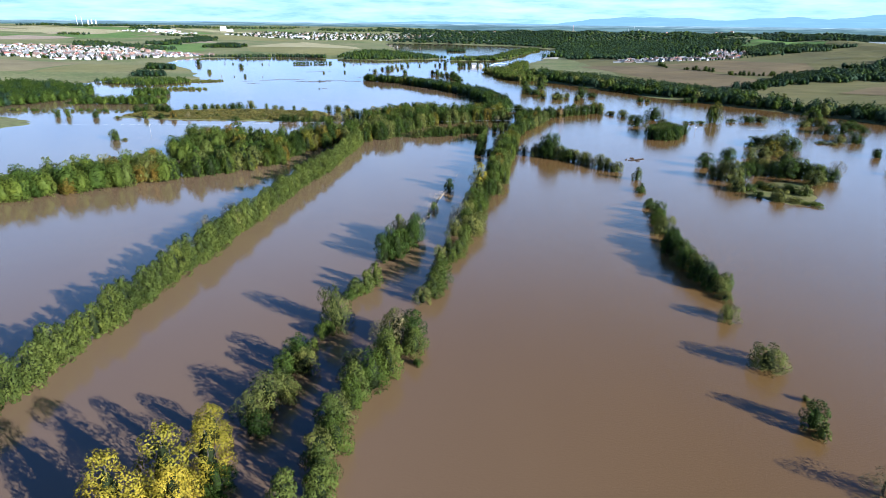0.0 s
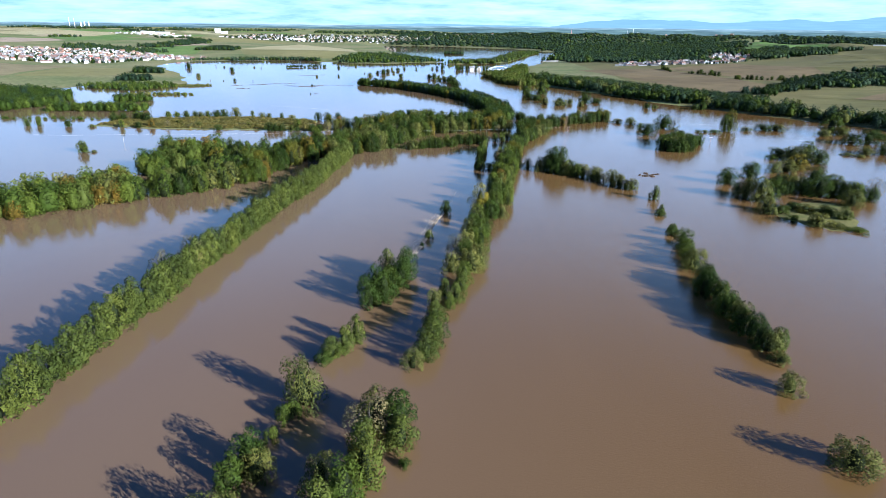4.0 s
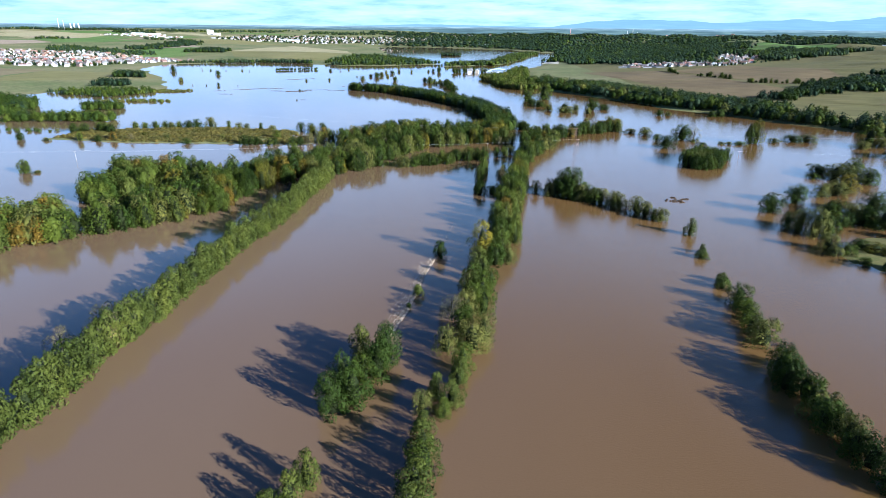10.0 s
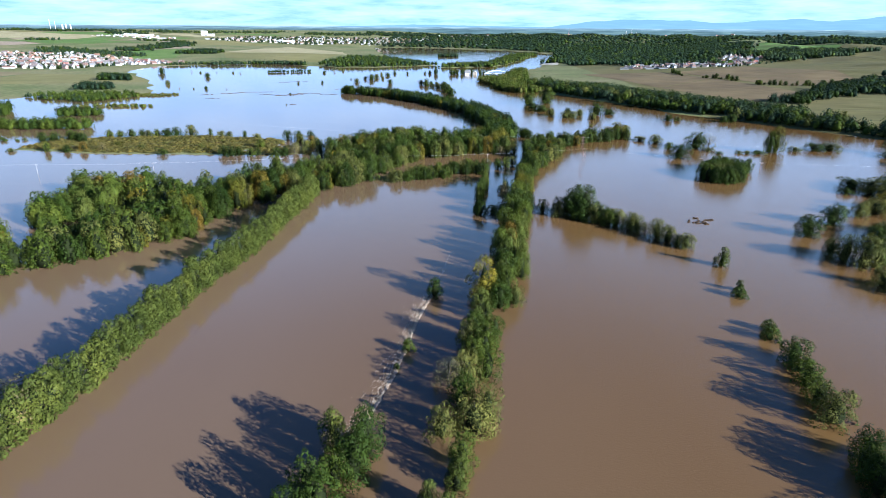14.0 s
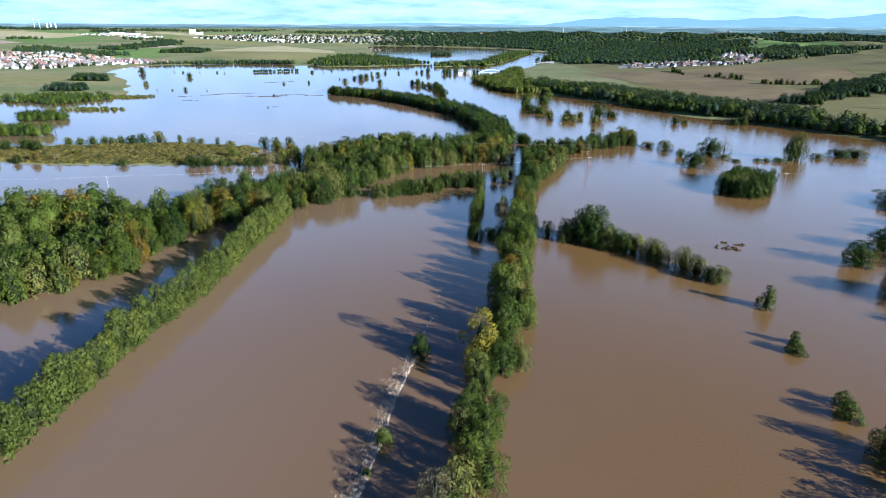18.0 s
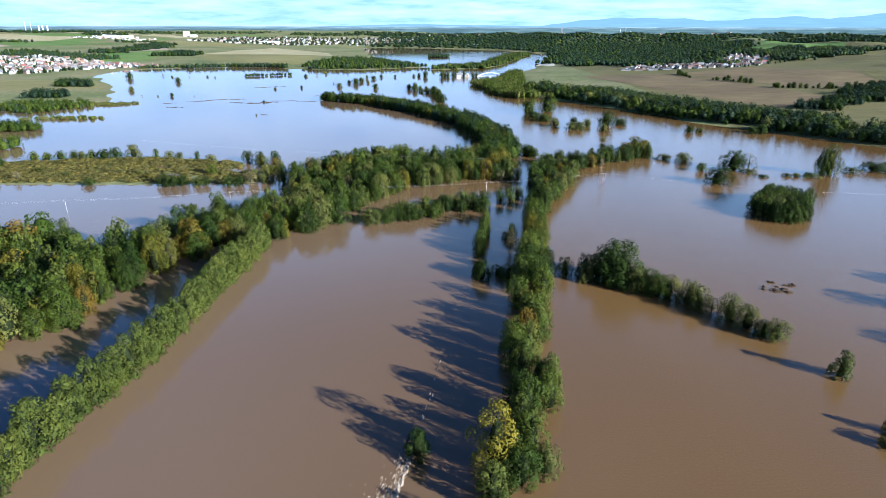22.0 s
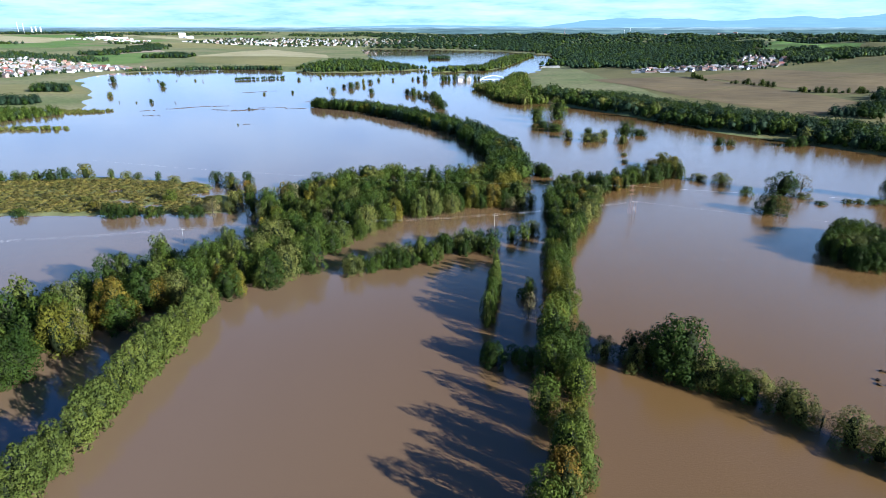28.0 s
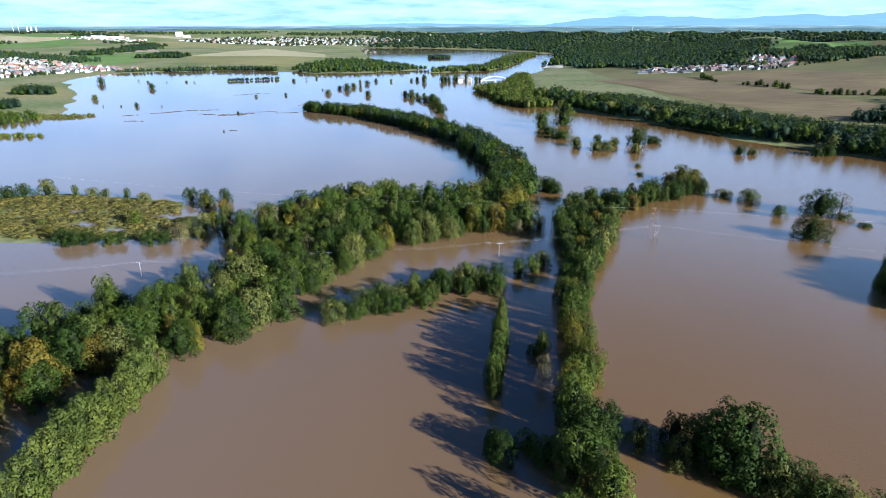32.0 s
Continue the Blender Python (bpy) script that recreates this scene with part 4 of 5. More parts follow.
BANK = SHORE_RIGHT[1:11]
woodland("woodland", [p for p in belt(BANK[1:], 9.0, 8, 58) if math.sin(p[0] * 0.05) + math.sin(p[1] * 0.07) > -1.5], BANK_MIX, (5.0, 18.0), 2, "dark belt of trees along the far river bank", fat=1.05)
woodland("woodland", belt([(385, 925), (318, 1020), (268, 1095), (215, 1190), (170, 1290)], 9.0, 30, 85), FAR_MIX, (10.0, 14.0), 2, "dark belt of trees above the river bank", fat=1.05)
woodland("woodland", spots([(40, 1500), (55, 1440), (72, 1330), (110, 1250), (150, 1262), (128, 1380), (150, 1520), (175, 1800), (150, 1800), (95, 1560), (60, 1530)], 9.5), [("ash_tree", 3), ("willow_tree", 1), ("oak_tree", 2)], (9.0, 14.0), 2, "olive riverside trees standing in water")
HILL_WOOD = [(290, 2190), (345, 2080), (420, 1900), (530, 1810), (650, 1775), (780, 1890), (930, 2160), (1010, 2440), (1300, 2960), (1250, 3300), (800, 3400), (520, 3300), (430, 2900), (400, 2560)]
woodland("woodland", ragged([(440, 2950), (520, 3300), (1250, 3300), (1700, 2950), (2600, 3300), (2300, 3900), (1500, 4350), (500, 4400), (60, 3900), (280, 3400)], 36.0, 30.0), FAR_MIX, (11.0, 16.0), 3, "far forest running on over the plateau", fat=2.4)
UPPER_VILLAGE = [(690, 1850), (770, 1835), (900, 1950), (830, 2010), (740, 1950)]
woodland("woodland", [p for p in ragged(HILL_WOOD, 17.0, 45.0) if not inside(np.array(p[0]), np.array(p[1]), UPPER_VILLAGE)], FAR_MIX, (9.0, 16.0), 3, "broad dark forest over the river hills", fat=1.35)
woodland("woodland", ragged([(790, 1920), (884, 1815), (1016, 1880), (1220, 2020), (1200, 2180), (1000, 2260), (900, 2120)], 13.0, 30.0), FAR_MIX, (11.0, 16.0), 3, "dark wood on the slope above the village", fat=1.15)
woodland("woodland", ragged([(455, 1088), (499, 1060), (622, 1135), (730, 1200), (780, 1330), (640, 1235), (538, 1128)], 10.0, 14.0), FAR_MIX, (9.0, 13.0), 2, "wooded gully between two fields")
woodland("woodland", ragged([(600, 1150), (763, 1135), (1010, 1240), (1300, 1500), (1010, 1460), (800, 1320), (660, 1235)], 12.0, 30.0), FAR_MIX, (8.0, 15.0), 3, "dark wood on the near slope", fat=1.15)
woodland("woodland", ragged([(1300, 2900), (1540, 2660), (1620, 2420), (1800, 2500), (2600, 3200), (2000, 3400)], 20.0, 30.0), FAR_MIX, (8.0, 16.0), 3, "plateau forest edge", fat=1.3)
woodland("woodland", ragged([(1060, 2330), (1120, 2270), (1180, 2360), (1120, 2430)], 12.0, 14.0), FAR_MIX, (8.0, 15.0), 3, "round copse on the plateau meadow", fat=1.1)
woodland("woodland", ragged([(1560, 1500), (1900, 1500), (2600, 2500), (2000, 2500)], 30.0, 30.0), FAR_MIX, (8.0, 15.0), 3, "far plateau wood", fat=1.3)
woodland("woodland", ragged(CAUSEWAY, 10.0, 12.0), [("ash_tree", 3), ("forest_tree", 2), ("oak_tree", 3)], (4.0, 14.0), 3, "wooded causeway between lake and river", fat=1.1)
woodland("woodland", ragged([(-430, 2015), (-360, 1925), (-245, 1930), (-75, 2040), (-190, 2290), (-240, 2420), (-366, 2290)], 12.0, 14.0), [("ash_tree", 2), ("forest_tree", 2), ("oak_tree", 3)], (4.0, 14.0), 3, "green wood on the lake shore", fat=1.1)
woodland("woodland", spots([(-84, 2600), (-15, 2590), (-5, 2680), (-40, 2740), (-90, 2690)], 11.0), FAR_MIX, (9.0, 12.0), 3, "small wooded islet in the lake")
woodland("woodland", ragged([(-1040, 2380), (-890, 2390), (-890, 2490), (-1010, 2560)], 11.0, 14.0), FAR_MIX, (8.0, 15.0), 3, "dark copse on the low hill", fat=1.1)
woodland("woodland", ragged([(-1340, 2490), (-1190, 2515), (-1190, 2720), (-1250, 3000), (-1380, 3330), (-1450, 3280), (-1300, 2760)], 15.0, 30.0), FAR_MIX, (8.0, 15.0), 3, "long dark wood behind the town", fat=1.2)
woodland("woodland", ragged([(-1500, 2280), (-1130, 2180), (-1090, 2320), (-1300, 2420), (-1600, 2560)], 15.0, 30.0), FAR_MIX, (6.0, 13.0), 3, "trees between the houses of the town")
woodland("woodland", spots([(-1340, 1700), (-1000, 1712), (-950, 1890), (-1050, 2120), (-1300, 2260), (-1630, 2180), (-1570, 1900)], 17.0), FAR_MIX, (5.0, 10.0), 3, "garden trees all over the lakeside town")
woodland("woodland", spots([(-1445, 3620), (-913, 3590), (-638, 3760), (-322, 3810), (-68, 4100), (-500, 4150), (-886, 4041), (-1300, 3900)], 30.0), FAR_MIX, (8.0, 13.0), 3, "trees all over the far town", fat=1.5)
woodland("woodland", spots([(425, 1765), (500, 1722), (590, 1685), (690, 1700), (870, 1825), (840, 1880), (700, 1820), (560, 1800), (440, 1815)], 23.0), FAR_MIX, (4.0, 8.5), 3, "trees between the village houses")
woodland("woodland", [p for p in spots([(-800, 720), (-620, 772), (-572, 842), (-585, 945), (-651, 982), (-700, 1010), (-840, 1010)], 10.0)], SHORE_MIX, (10.0, 16.0), 1, "flooded wood on the western shore", fat=1.05)
woodland("woodland", spots([(-750, 1402), (-686, 1405), (-690, 1440), (-775, 1490)], 9.0) + spots([(-682, 1222), (-622, 1226), (-630, 1262), (-692, 1264)], 9.0), FAR_MIX, (10.0, 14.0), 2, "dark copse at the meadow's edge", fat=1.1)
woodland("woodland", spots([(-700, 1120), (-640, 1085), (-560, 1060), (-520, 1140), (-560, 1185), (-650, 1180)], 9.0), SHORE_MIX, (3.0, 9.0), 2, "scrubby willows along the shore")
woodland("woodland", spots([(-560, 1120), (-470, 1165), (-480, 1185), (-560, 1175)], 6.0), [("willow_bush", 1)], (2.0, 3.5), 2, "low scrub on a drowned spit")
woodland("woodland", spots([(-545, 1000), (-440, 1015), (-445, 1030), (-520, 1020)], 7.0), [("willow_bush", 2), ("bush", 1)], (2.5, 4.5), 2, "low scrub isle in the flood")
woodland("woodland", spots([(-545, 805), (-420, 818), (-418, 838), (-540, 830)], 7.5), SHORE_MIX, (9.0, 13.0), 1, "row of slender trees standing in the flood")
woodland("woodland", belt([(-640, 742), (-540, 735), (-480, 740), (-400, 745)], 9.0, -4, 5), [("willow_bush", 2), ("bush", 2)], (2.0, 4.0), 2, "low bushes along a drowned path")
woodland("woodland", spots([(-515, 905), (-465, 925), (-470, 945), (-520, 940)], 8.0), SHORE_MIX, (8.0, 12.0), 1, "clump of trees in the western flood")
woodland("woodland", belt([(-735, 1975), (-690, 2012), (-650, 2024)], 8.0, -3, 14), FAR_MIX, (9.0, 14.0), 3, "tall trees on the lake shore")
woodland("woodland", belt([(-640, 2030), (-515, 2030), (-460, 2000)], 8.0, -3, 14), FAR_MIX, (10.0, 14.0), 3, "tall trees on the lake shore")
woodland("woodland", belt([(-860, 1950), (-800, 1985), (-735, 2010)], 9.0, 0, 20), FAR_MIX, (6.0, 10.0), 3, "garden trees at the lake shore")
woodland("woodland", ragged([(-480, 3720), (-150, 3660), (250, 3380), (430, 3000), (520, 3600), (900, 4300), (600, 4550), (-700, 4500), (-300, 4050)], 34.0, 30.0), FAR_MIX, (12.0, 17.0), 3, "wooded hills behind the lake", fat=2.2)
for strip in ([(-2700, 3600), (-2150, 3850), (-2000, 4050), (-2600, 3800)], [(-1950, 3850), (-1200, 4250), (-1100, 4400), (-1900, 4050)], [(-2020, 2990), (-1900, 3050), (-1900, 3120), (-2050, 3080)],
              [(-2120, 3760), (-1960, 3640), (-1800, 3760), (-1960, 3860)], [(-1000, 4150), (-300, 4330), (-300, 4420), (-1000, 4300)], [(-2300, 2440), (-1960, 2270), (-1960, 2310), (-2280, 2500)], [(-1650, 3250), (-1480, 3330), (-1500, 3400), (-1650, 3330)]):
    woodland("woodland", ragged(strip, 24.0, 30.0), FAR_MIX, (9.0, 15.0), 3, "far dark wood between fields", fat=1.6)
# the overgrown reed island
def dry(poly, step):
    p = np.array(spots(poly, step))
    return p[height(p[:, 0], p[:, 1]) > -0.05]


scrub = woodland("scrub", dry([(-415, 708), (-330, 692), (-150, 699), (-160, 735), (-190, 768), (-275, 784), (-360, 768), (-405, 755)], 3.6), [("willow_bush", 3)], (0.5, 2.3), 3, "brownish reed and willow scrub on a low island", "scrub", 1.9)
scrub.data.materials[0] = SCRUB_LEAF

# single trees along the field road
for x, y, dx, dy in along([(500, 1615), (488, 1508), (517, 1452), (545, 1385), (552, 1305), (590, 1284), (645, 1276), (700, 1288)], 9.5):
    if math.sin(y * 0.045) + rnd.uniform(-0.7, 0.9) > 0:
        plant(rnd.choice(("oak_tree", "oak_tree", "ash_tree", "bush")), x + rnd.uniform(-4, 4), y + rnd.uniform(-4, 4), rnd.uniform(3.5, 11), None, False, "trees along the field road", "dark round tree beside a field road", name="roadside_tree")
# drowned shrubs in the wide lake
for x, y, h in ((-579, 1358, 8), (-467, 1271, 6), (-723, 1632, 14), (-572, 1536, 10), (-603, 1667, 3), (-561, 1667, 4), (-538, 1651, 4), (-327, 1393, 4), (-257, 1052, 2), (-284, 1417, 5), (-516, 1269, 3), (-429, 1270, 2.5), (-489, 1269, 2.5),
                (-339, 1688, 6), (-320, 1721, 6), (-305, 1758, 6), (-216, 1440, 8), (-240, 1509, 3), (-194, 1509, 12), (-190, 1560, 9), (-190, 1647, 7), (-143, 1418, 9), (-161, 1679, 7), (-129, 1678, 6), (-87, 1698, 6), (-78, 1401, 9), (-66, 1381, 11), (-46, 1402, 6), (-29, 1322, 12), (-19, 1242, 12), (-25, 1275, 9), (-40, 1335, 7), (-52, 1360, 6),
                (-290, 1196, 3), (-284, 1192, 2.2), (-675, 1690, 5), (-640, 1660, 4), (-172, 1622, 8), (-210, 1520, 7), (-172, 1530, 6)):
    plant("dying_tree" if rnd.random() < 0.25 else rnd.choice(("ash_tree", "oak_tree", "willow_tree")), x, y, h, h * rnd.uniform(0.9, 1.5), False, "drowned trees of the wide lake", "small drowned tree in the wide lake")
woodland("woodland", belt([(-480, 1690), (-385, 1735)], 8.0, -4, 8), FAR_MIX, (5.0, 8.0), 3, "bushy islet in the lake")


# ---- houses ----
HOUSE_WALL = random_color("house_plaster", [(0.0, (0.52, 0.51, 0.50)), (0.45, (0.36, 0.355, 0.34)), (0.70, (0.34, 0.29, 0.22)), (0.88, (0.26, 0.18, 0.14))], 0.85)
HOUSE_ROOF = random_color("roof_tiles", [(0.0, (0.15, 0.085, 0.065)), (0.4, (0.11, 0.09, 0.085)), (0.66, (0.15, 0.145, 0.14)), (0.88, (0.26, 0.25, 0.24)), (0.94, (0.20, 0.07, 0.05))], 0.75)
WHITE = plain("white_plaster", (0.60, 0.60, 0.59), 0.8, 0.08, 0.2)
GLASS = plain("dark_window", (0.05, 0.06, 0.08), 0.1, 0.2, 0.3)
GREY = plain("grey_concrete", (0.42, 0.41, 0.39), 0.85, 0.15, 0.5)


def part(name, bm, mat, parent, label=""):
    me = bpy.data.meshes.new(name)
    bm.to_mesh(me)
    bm.free()
    me.materials.append(mat)
    ob = new(name, me)
    ob.parent = parent
    return tagged(ob, label) if label else ob


def box(bm, x0, x1, y0, y1, z0, z1):
    vs = [bm.verts.new((x, y, z)) for z in (z0, z1) for x, y in ((x0, y0), (x1, y0), (x1, y1), (x0, y1))]
    for f in ((3, 2, 1, 0), (4, 5, 6, 7), (0, 1, 5, 4), (1, 2, 6, 5), (2, 3, 7, 6), (3, 0, 4, 7)):
        bm.faces.new([vs[k] for k in f])


def house_meshes(length, width, eaves, ridge):
    """Walls with gables, an overhanging roof with thickness, a chimney."""
    l, w = length / 2, width / 2
    bm = bmesh.new()
    prof = [(-w, -1.5), (w, -1.5), (w, eaves), (0, ridge - 0.1), (-w, eaves)]
    ends = [[bm.verts.new((s * l, y, z)) for y, z in prof] for s in (-1, 1)]
    bm.faces.new(ends[0][::-1])
    bm.faces.new(ends[1])
    for k in range(5):
        n = (k + 1) % 5
        bm.faces.new((ends[0][k], ends[0][n], ends[1][n], ends[1][k]))
    walls = bpy.data.meshes.new("wall")
    bm.to_mesh(walls)
    bm.free()
    bm = bmesh.new()
    o, slope = 0.6, (ridge - eaves) / w
    prof = [(-w - o, eaves - o * slope), (0, ridge), (w + o, eaves - o * slope), (w + o, eaves - o * slope + 0.35), (0, ridge + 0.4), (-w - o, eaves - o * slope + 0.35)]
    ends = [[bm.verts.new((s * (l + o), y, z)) for y, z in prof] for s in (-1, 1)]
    bm.faces.new(ends[0][::-1])
    bm.faces.new(ends[1])
    for k in range(6):
        n = (k + 1) % 6
        bm.faces.new((ends[0][k], ends[0][n], ends[1][n], ends[1][k]))
    roof = bpy.data.meshes.new("roof")
    bm.to_mesh(roof)
    bm.free()
    bm = bmesh.new()
    box(bm, l * 0.3, l * 0.3 + 0.8, -0.4, 0.4, eaves, ridge + 1.2)
    chimney = bpy.data.meshes.new("chimney")
    bm.to_mesh(chimney)
    bm.free()
    for me, m in ((walls, HOUSE_WALL), (roof, HOUSE_ROOF), (chimney, GREY)):
        me.materials.append(m)
    return walls, roof, chimney


HOUSES = [house_meshes(*s) for s in ((13, 9, 4.5, 8.5), (11, 9, 5.5, 9.5), (16, 10, 4.2, 8.5), (24, 9, 3.0, 5.0))]


def house(x, y, group, label, scale=1.0, turn=None, which=None):
    walls, roof, chimney = HOUSES[rnd.choices(range(4), (4, 4, 2, 1))[0] if which is None else which]
    top = new("house")
    top.matrix_basis = pose(x, y, max(0.0, float(height(x, y))), 0, 0, rnd.uniform(0, 180) if turn is None else turn) @ Matrix.Diagonal((scale, scale, scale, 1))
    for name, me in (("wall", walls), ("roof", roof), ("chimney", chimney)):
        new(name, me).parent = top
    return tagged(top, label, "house", group)


town = sorted(spots([(-1330, 1690), (-1010, 1705), (-960, 1890), (-1050, 2120), (-1300, 2260), (-1620, 2180), (-1560, 1900)], 28), key=lambda p: p[1])
for k, (x, y) in enumerate(town[:150]):
    house(x, y, "houses of the lakeside town", "pale plastered house with a tiled gable roof", rnd.uniform(0.8, 1.15))
    if k % 3 == 0:
        plant("oak_tree", x + rnd.uniform(12, 20), y + rnd.uniform(-8, 12), rnd.uniform(5, 9), None, False, "garden trees", "dark garden tree between town houses", name="garden_tree")
for x, y in ((-905, 1960), (-880, 1990), (-850, 2010), (-835, 1995), (-862, 1970), (-900, 2010), (-930, 1935), (-950, 1990)):
    house(x, y, "houses on the shore", "white house close to the flood's edge", 0.9)
for k, (x, y) in enumerate(spots([(430, 1772), (500, 1738), (590, 1700), (680, 1715), (790, 1800), (770, 1860), (690, 1830), (560, 1815), (440, 1810)], 18)):
    house(x, y, "houses of the hillside village", "small white village house with a gable roof", rnd.uniform(0.65, 0.92))
    if k % 4 == 1:
        plant("oak_tree", x + rnd.uniform(8, 14), y + rnd.uniform(2, 9), rnd.uniform(5, 9), None, False, "village trees", "dark tree between village houses", name="village_tree")
for x, y in spots(UPPER_VILLAGE, 25):
    house(x, y, "houses of the hillside village", "small white village house on the wooded slope", rnd.uniform(0.65, 0.95))
for x, y in spots([(-1040, 1850), (-930, 1910), (-880, 1980), (-940, 2070), (-1050, 2100)], 27):
    house(x, y, "houses on the shore", "white house close to the flood's edge", rnd.uniform(0.75, 1.05))
for x, y in ((423, 1752), (452, 1745), (482, 1733), (512, 1722)):
    house(x, y, "sheds below the village", "long low pale shed", 0.85, -20, 3)
def far_houses(places, size, label):
    """Houses too far off to be told apart, joined."""
    bm = bmesh.new()
    roofs = bmesh.new()
    for x, y in places:
        k, z = rnd.uniform(*size), float(height(x, y))
        m = pose(x, y, z, 0, 0, rnd.uniform(0, 180)) @ Matrix.Scale(k, 4)
        walls, roof, _ = HOUSES[rnd.randrange(4)]
        for src, dst in ((walls, bm), (roof, roofs)):
            n = len(dst.verts)
            dst.from_mesh(src)
            dst.verts.ensure_lookup_table()
            for v in dst.verts[n:]:
                v.co = m @ v.co
    me = bpy.data.meshes.new("distant_houses")
    for f in roofs.faces:
        f.material_index = 1
    both = bpy.data.meshes.new("roofs_only")
    roofs.to_mesh(both)
    bm.from_mesh(both)
    bm.to_mesh(me)
    bm.free()
    roofs.free()
    bpy.data.meshes.remove(both)
    me.materials.append(FAR_WALL)
    me.materials.append(FAR_ROOF)
    tagged(new("distant_houses", me), label, "houses", kind="stuff")


FAR_WALL = random_color("far_plaster", [(0.0, (0.60, 0.59, 0.57)), (0.55, (0.44, 0.43, 0.41)), (0.8, (0.40, 0.33, 0.24))], 0.85, True)
FAR_ROOF = random_color("far_roof", [(0.0, (0.22, 0.12, 0.08)), (0.4, (0.15, 0.12, 0.11)), (0.65, (0.24, 0.23, 0.22)), (0.88, (0.36, 0.35, 0.33))], 0.8, True)
far_houses(town[150:], (0.8, 1.15), "pale plastered houses of the lakeside town's farther streets")
far_houses(spots([(-1445, 3640), (-913, 3610), (-638, 3780), (-322, 3830), (-68, 4120), (-500, 4150), (-886, 4041), (-1300, 3900)], 40), (0.7, 1.15), "white houses of the far lakeside town")
far_houses(spots([(-2020, 3520), (-1560, 3460), (-1540, 3560), (-1900, 3680)], 40), (0.7, 1.15), "white houses at the far town's edge")
far_houses(spots([(-150, 4300), (250, 4330), (230, 4420), (-150, 4400)], 44), (0.8, 1.2), "white houses on the far wooded hill")
far_houses(spots([(900, 4560), (1900, 4180), (1930, 4240), (950, 4600)], 50), (0.8, 1.6), "pale works and houses on the far plain")


def block(x, y, length, width, tall, turn, label, storeys, bays):
    """A slab of flats: walls, flat roof, and each window."""
    top = new("apartment_building")
    top.matrix_basis = pose(x, y, float(height(x, y)), 0, 0, turn)
    bm = bmesh.new()
    box(bm, -length / 2, length / 2, -width / 2, width / 2, -3, tall)
    part("wall", bm, WHITE, top)
    bm = bmesh.new()
    box(bm, -length / 2 - 0.4, length / 2 + 0.4, -width / 2 - 0.4, width / 2 + 0.4, tall + 0.01, tall + 0.9)
    part("roof", bm, GREY, top)
    bm = bmesh.new()
    box(bm, -1.1, 1.1, -0.12, 0.12, -0.8, 0.8)
    pane = bpy.data.meshes.new("window")
    bm.to_mesh(pane)
    bm.free()
    pane.materials.append(GLASS)
    for i in range(bays):
        for j in range(storeys):
            w = new("window", pane)
            w.parent = top
            w.location = (length * ((i + 0.5) / bays - 0.5), -width / 2 - 0.1, tall * (j + 0.6) / storeys)
    return tagged(top, label, "building")


block(-1546, 3905, 36, 15, 27, 18, "tall white slab of flats over the far town", 8, 8)
block(-1500, 3890, 40, 14, 13, 10, "lower white wing of the slab of flats", 4, 6)
block(-1835, 3608, 60, 16, 13, 15, "broad white building in the far town", 4, 8)
block(-1780, 3650, 90, 18, 10, 15, "long low white building in the far town", 2, 8)
block(-1000, 3690, 110, 20, 11, 5, "long white hall in the far town", 2, 8)
block(1560, 2420, 70, 14, 8, -25, "long white farm building on the plateau", 1, 8)
block(120, 3700, 60, 14, 8, -10, "long pale hall at the lake's end", 1, 6)

# the drowned houses at the bridge
house(20, 1690, "drowned houses", "white house standing in the flood", 1.1, 10, 0)
house(38, 1684, "drowned houses", "red-brick house standing in the flood", 0.9, 80, 1)
for x, y in ((6, 1690), (-6, 1680), (-20, 1675), (-14, 1690), (52, 1690), (14, 1720), (30, 1725), (60, 1700), (-60, 1690), (-75, 1700)):
    plant("oak_tree", x, y, rnd.uniform(8, 15), None, False, "trees at the drowned houses", "dark tree beside the drowned houses")

# the river bridge
BRIDGE_PAINT = plain("pale_blue_paint", (0.45, 0.56, 0.62), 0.5, 0.1, 0.4)
bridge = tagged(new("bridge"), "pale blue arched river bridge", "bridge")
bridge.matrix_basis = pose(92, 1690, 0, 0, 0, 12)
bm = bmesh.new()
box(bm, -32, 32, -4, 4, 2.2, 3.2)
part("deck", bm, GREY, bridge)
for side in (-3.6, 3.6):
    for k in range(12):
        bm = bmesh.new()
        u0, u1 = k / 12 * 2 - 1, (k + 1) / 12 * 2 - 1
        z0, z1 = 3.2 + 6.5 * (1 - u0 * u0), 3.2 + 6.5 * (1 - u1 * u1)
        vs = [bm.verts.new(p) for p in ((u0 * 28, side - 0.5, z0), (u1 * 28, side - 0.5, z1), (u1 * 28, side + 0.5, z1), (u0 * 28, side + 0.5, z0), (u0 * 28, side - 0.5, z0 + 1), (u1 * 28, side - 0.5, z1 + 1), (u1 * 28, side + 0.5, z1 + 1), (u0 * 28, side + 0.5, z0 + 1))]
        for f in ((3, 2, 1, 0), (4, 5, 6, 7), (0, 1, 5, 4), (1, 2, 6, 5), (2, 3, 7, 6), (3, 0, 4, 7)):
            bm.faces.new([vs[q] for q in f])
        part("arch_segment", bm, BRIDGE_PAINT, bridge)
for x in (-30, 0, 30):
    bm = bmesh.new()
    box(bm, x - 1.2, x + 1.2, -3.5, 3.5, -3, 2.2)
    part("pier", bm, GREY, bridge)


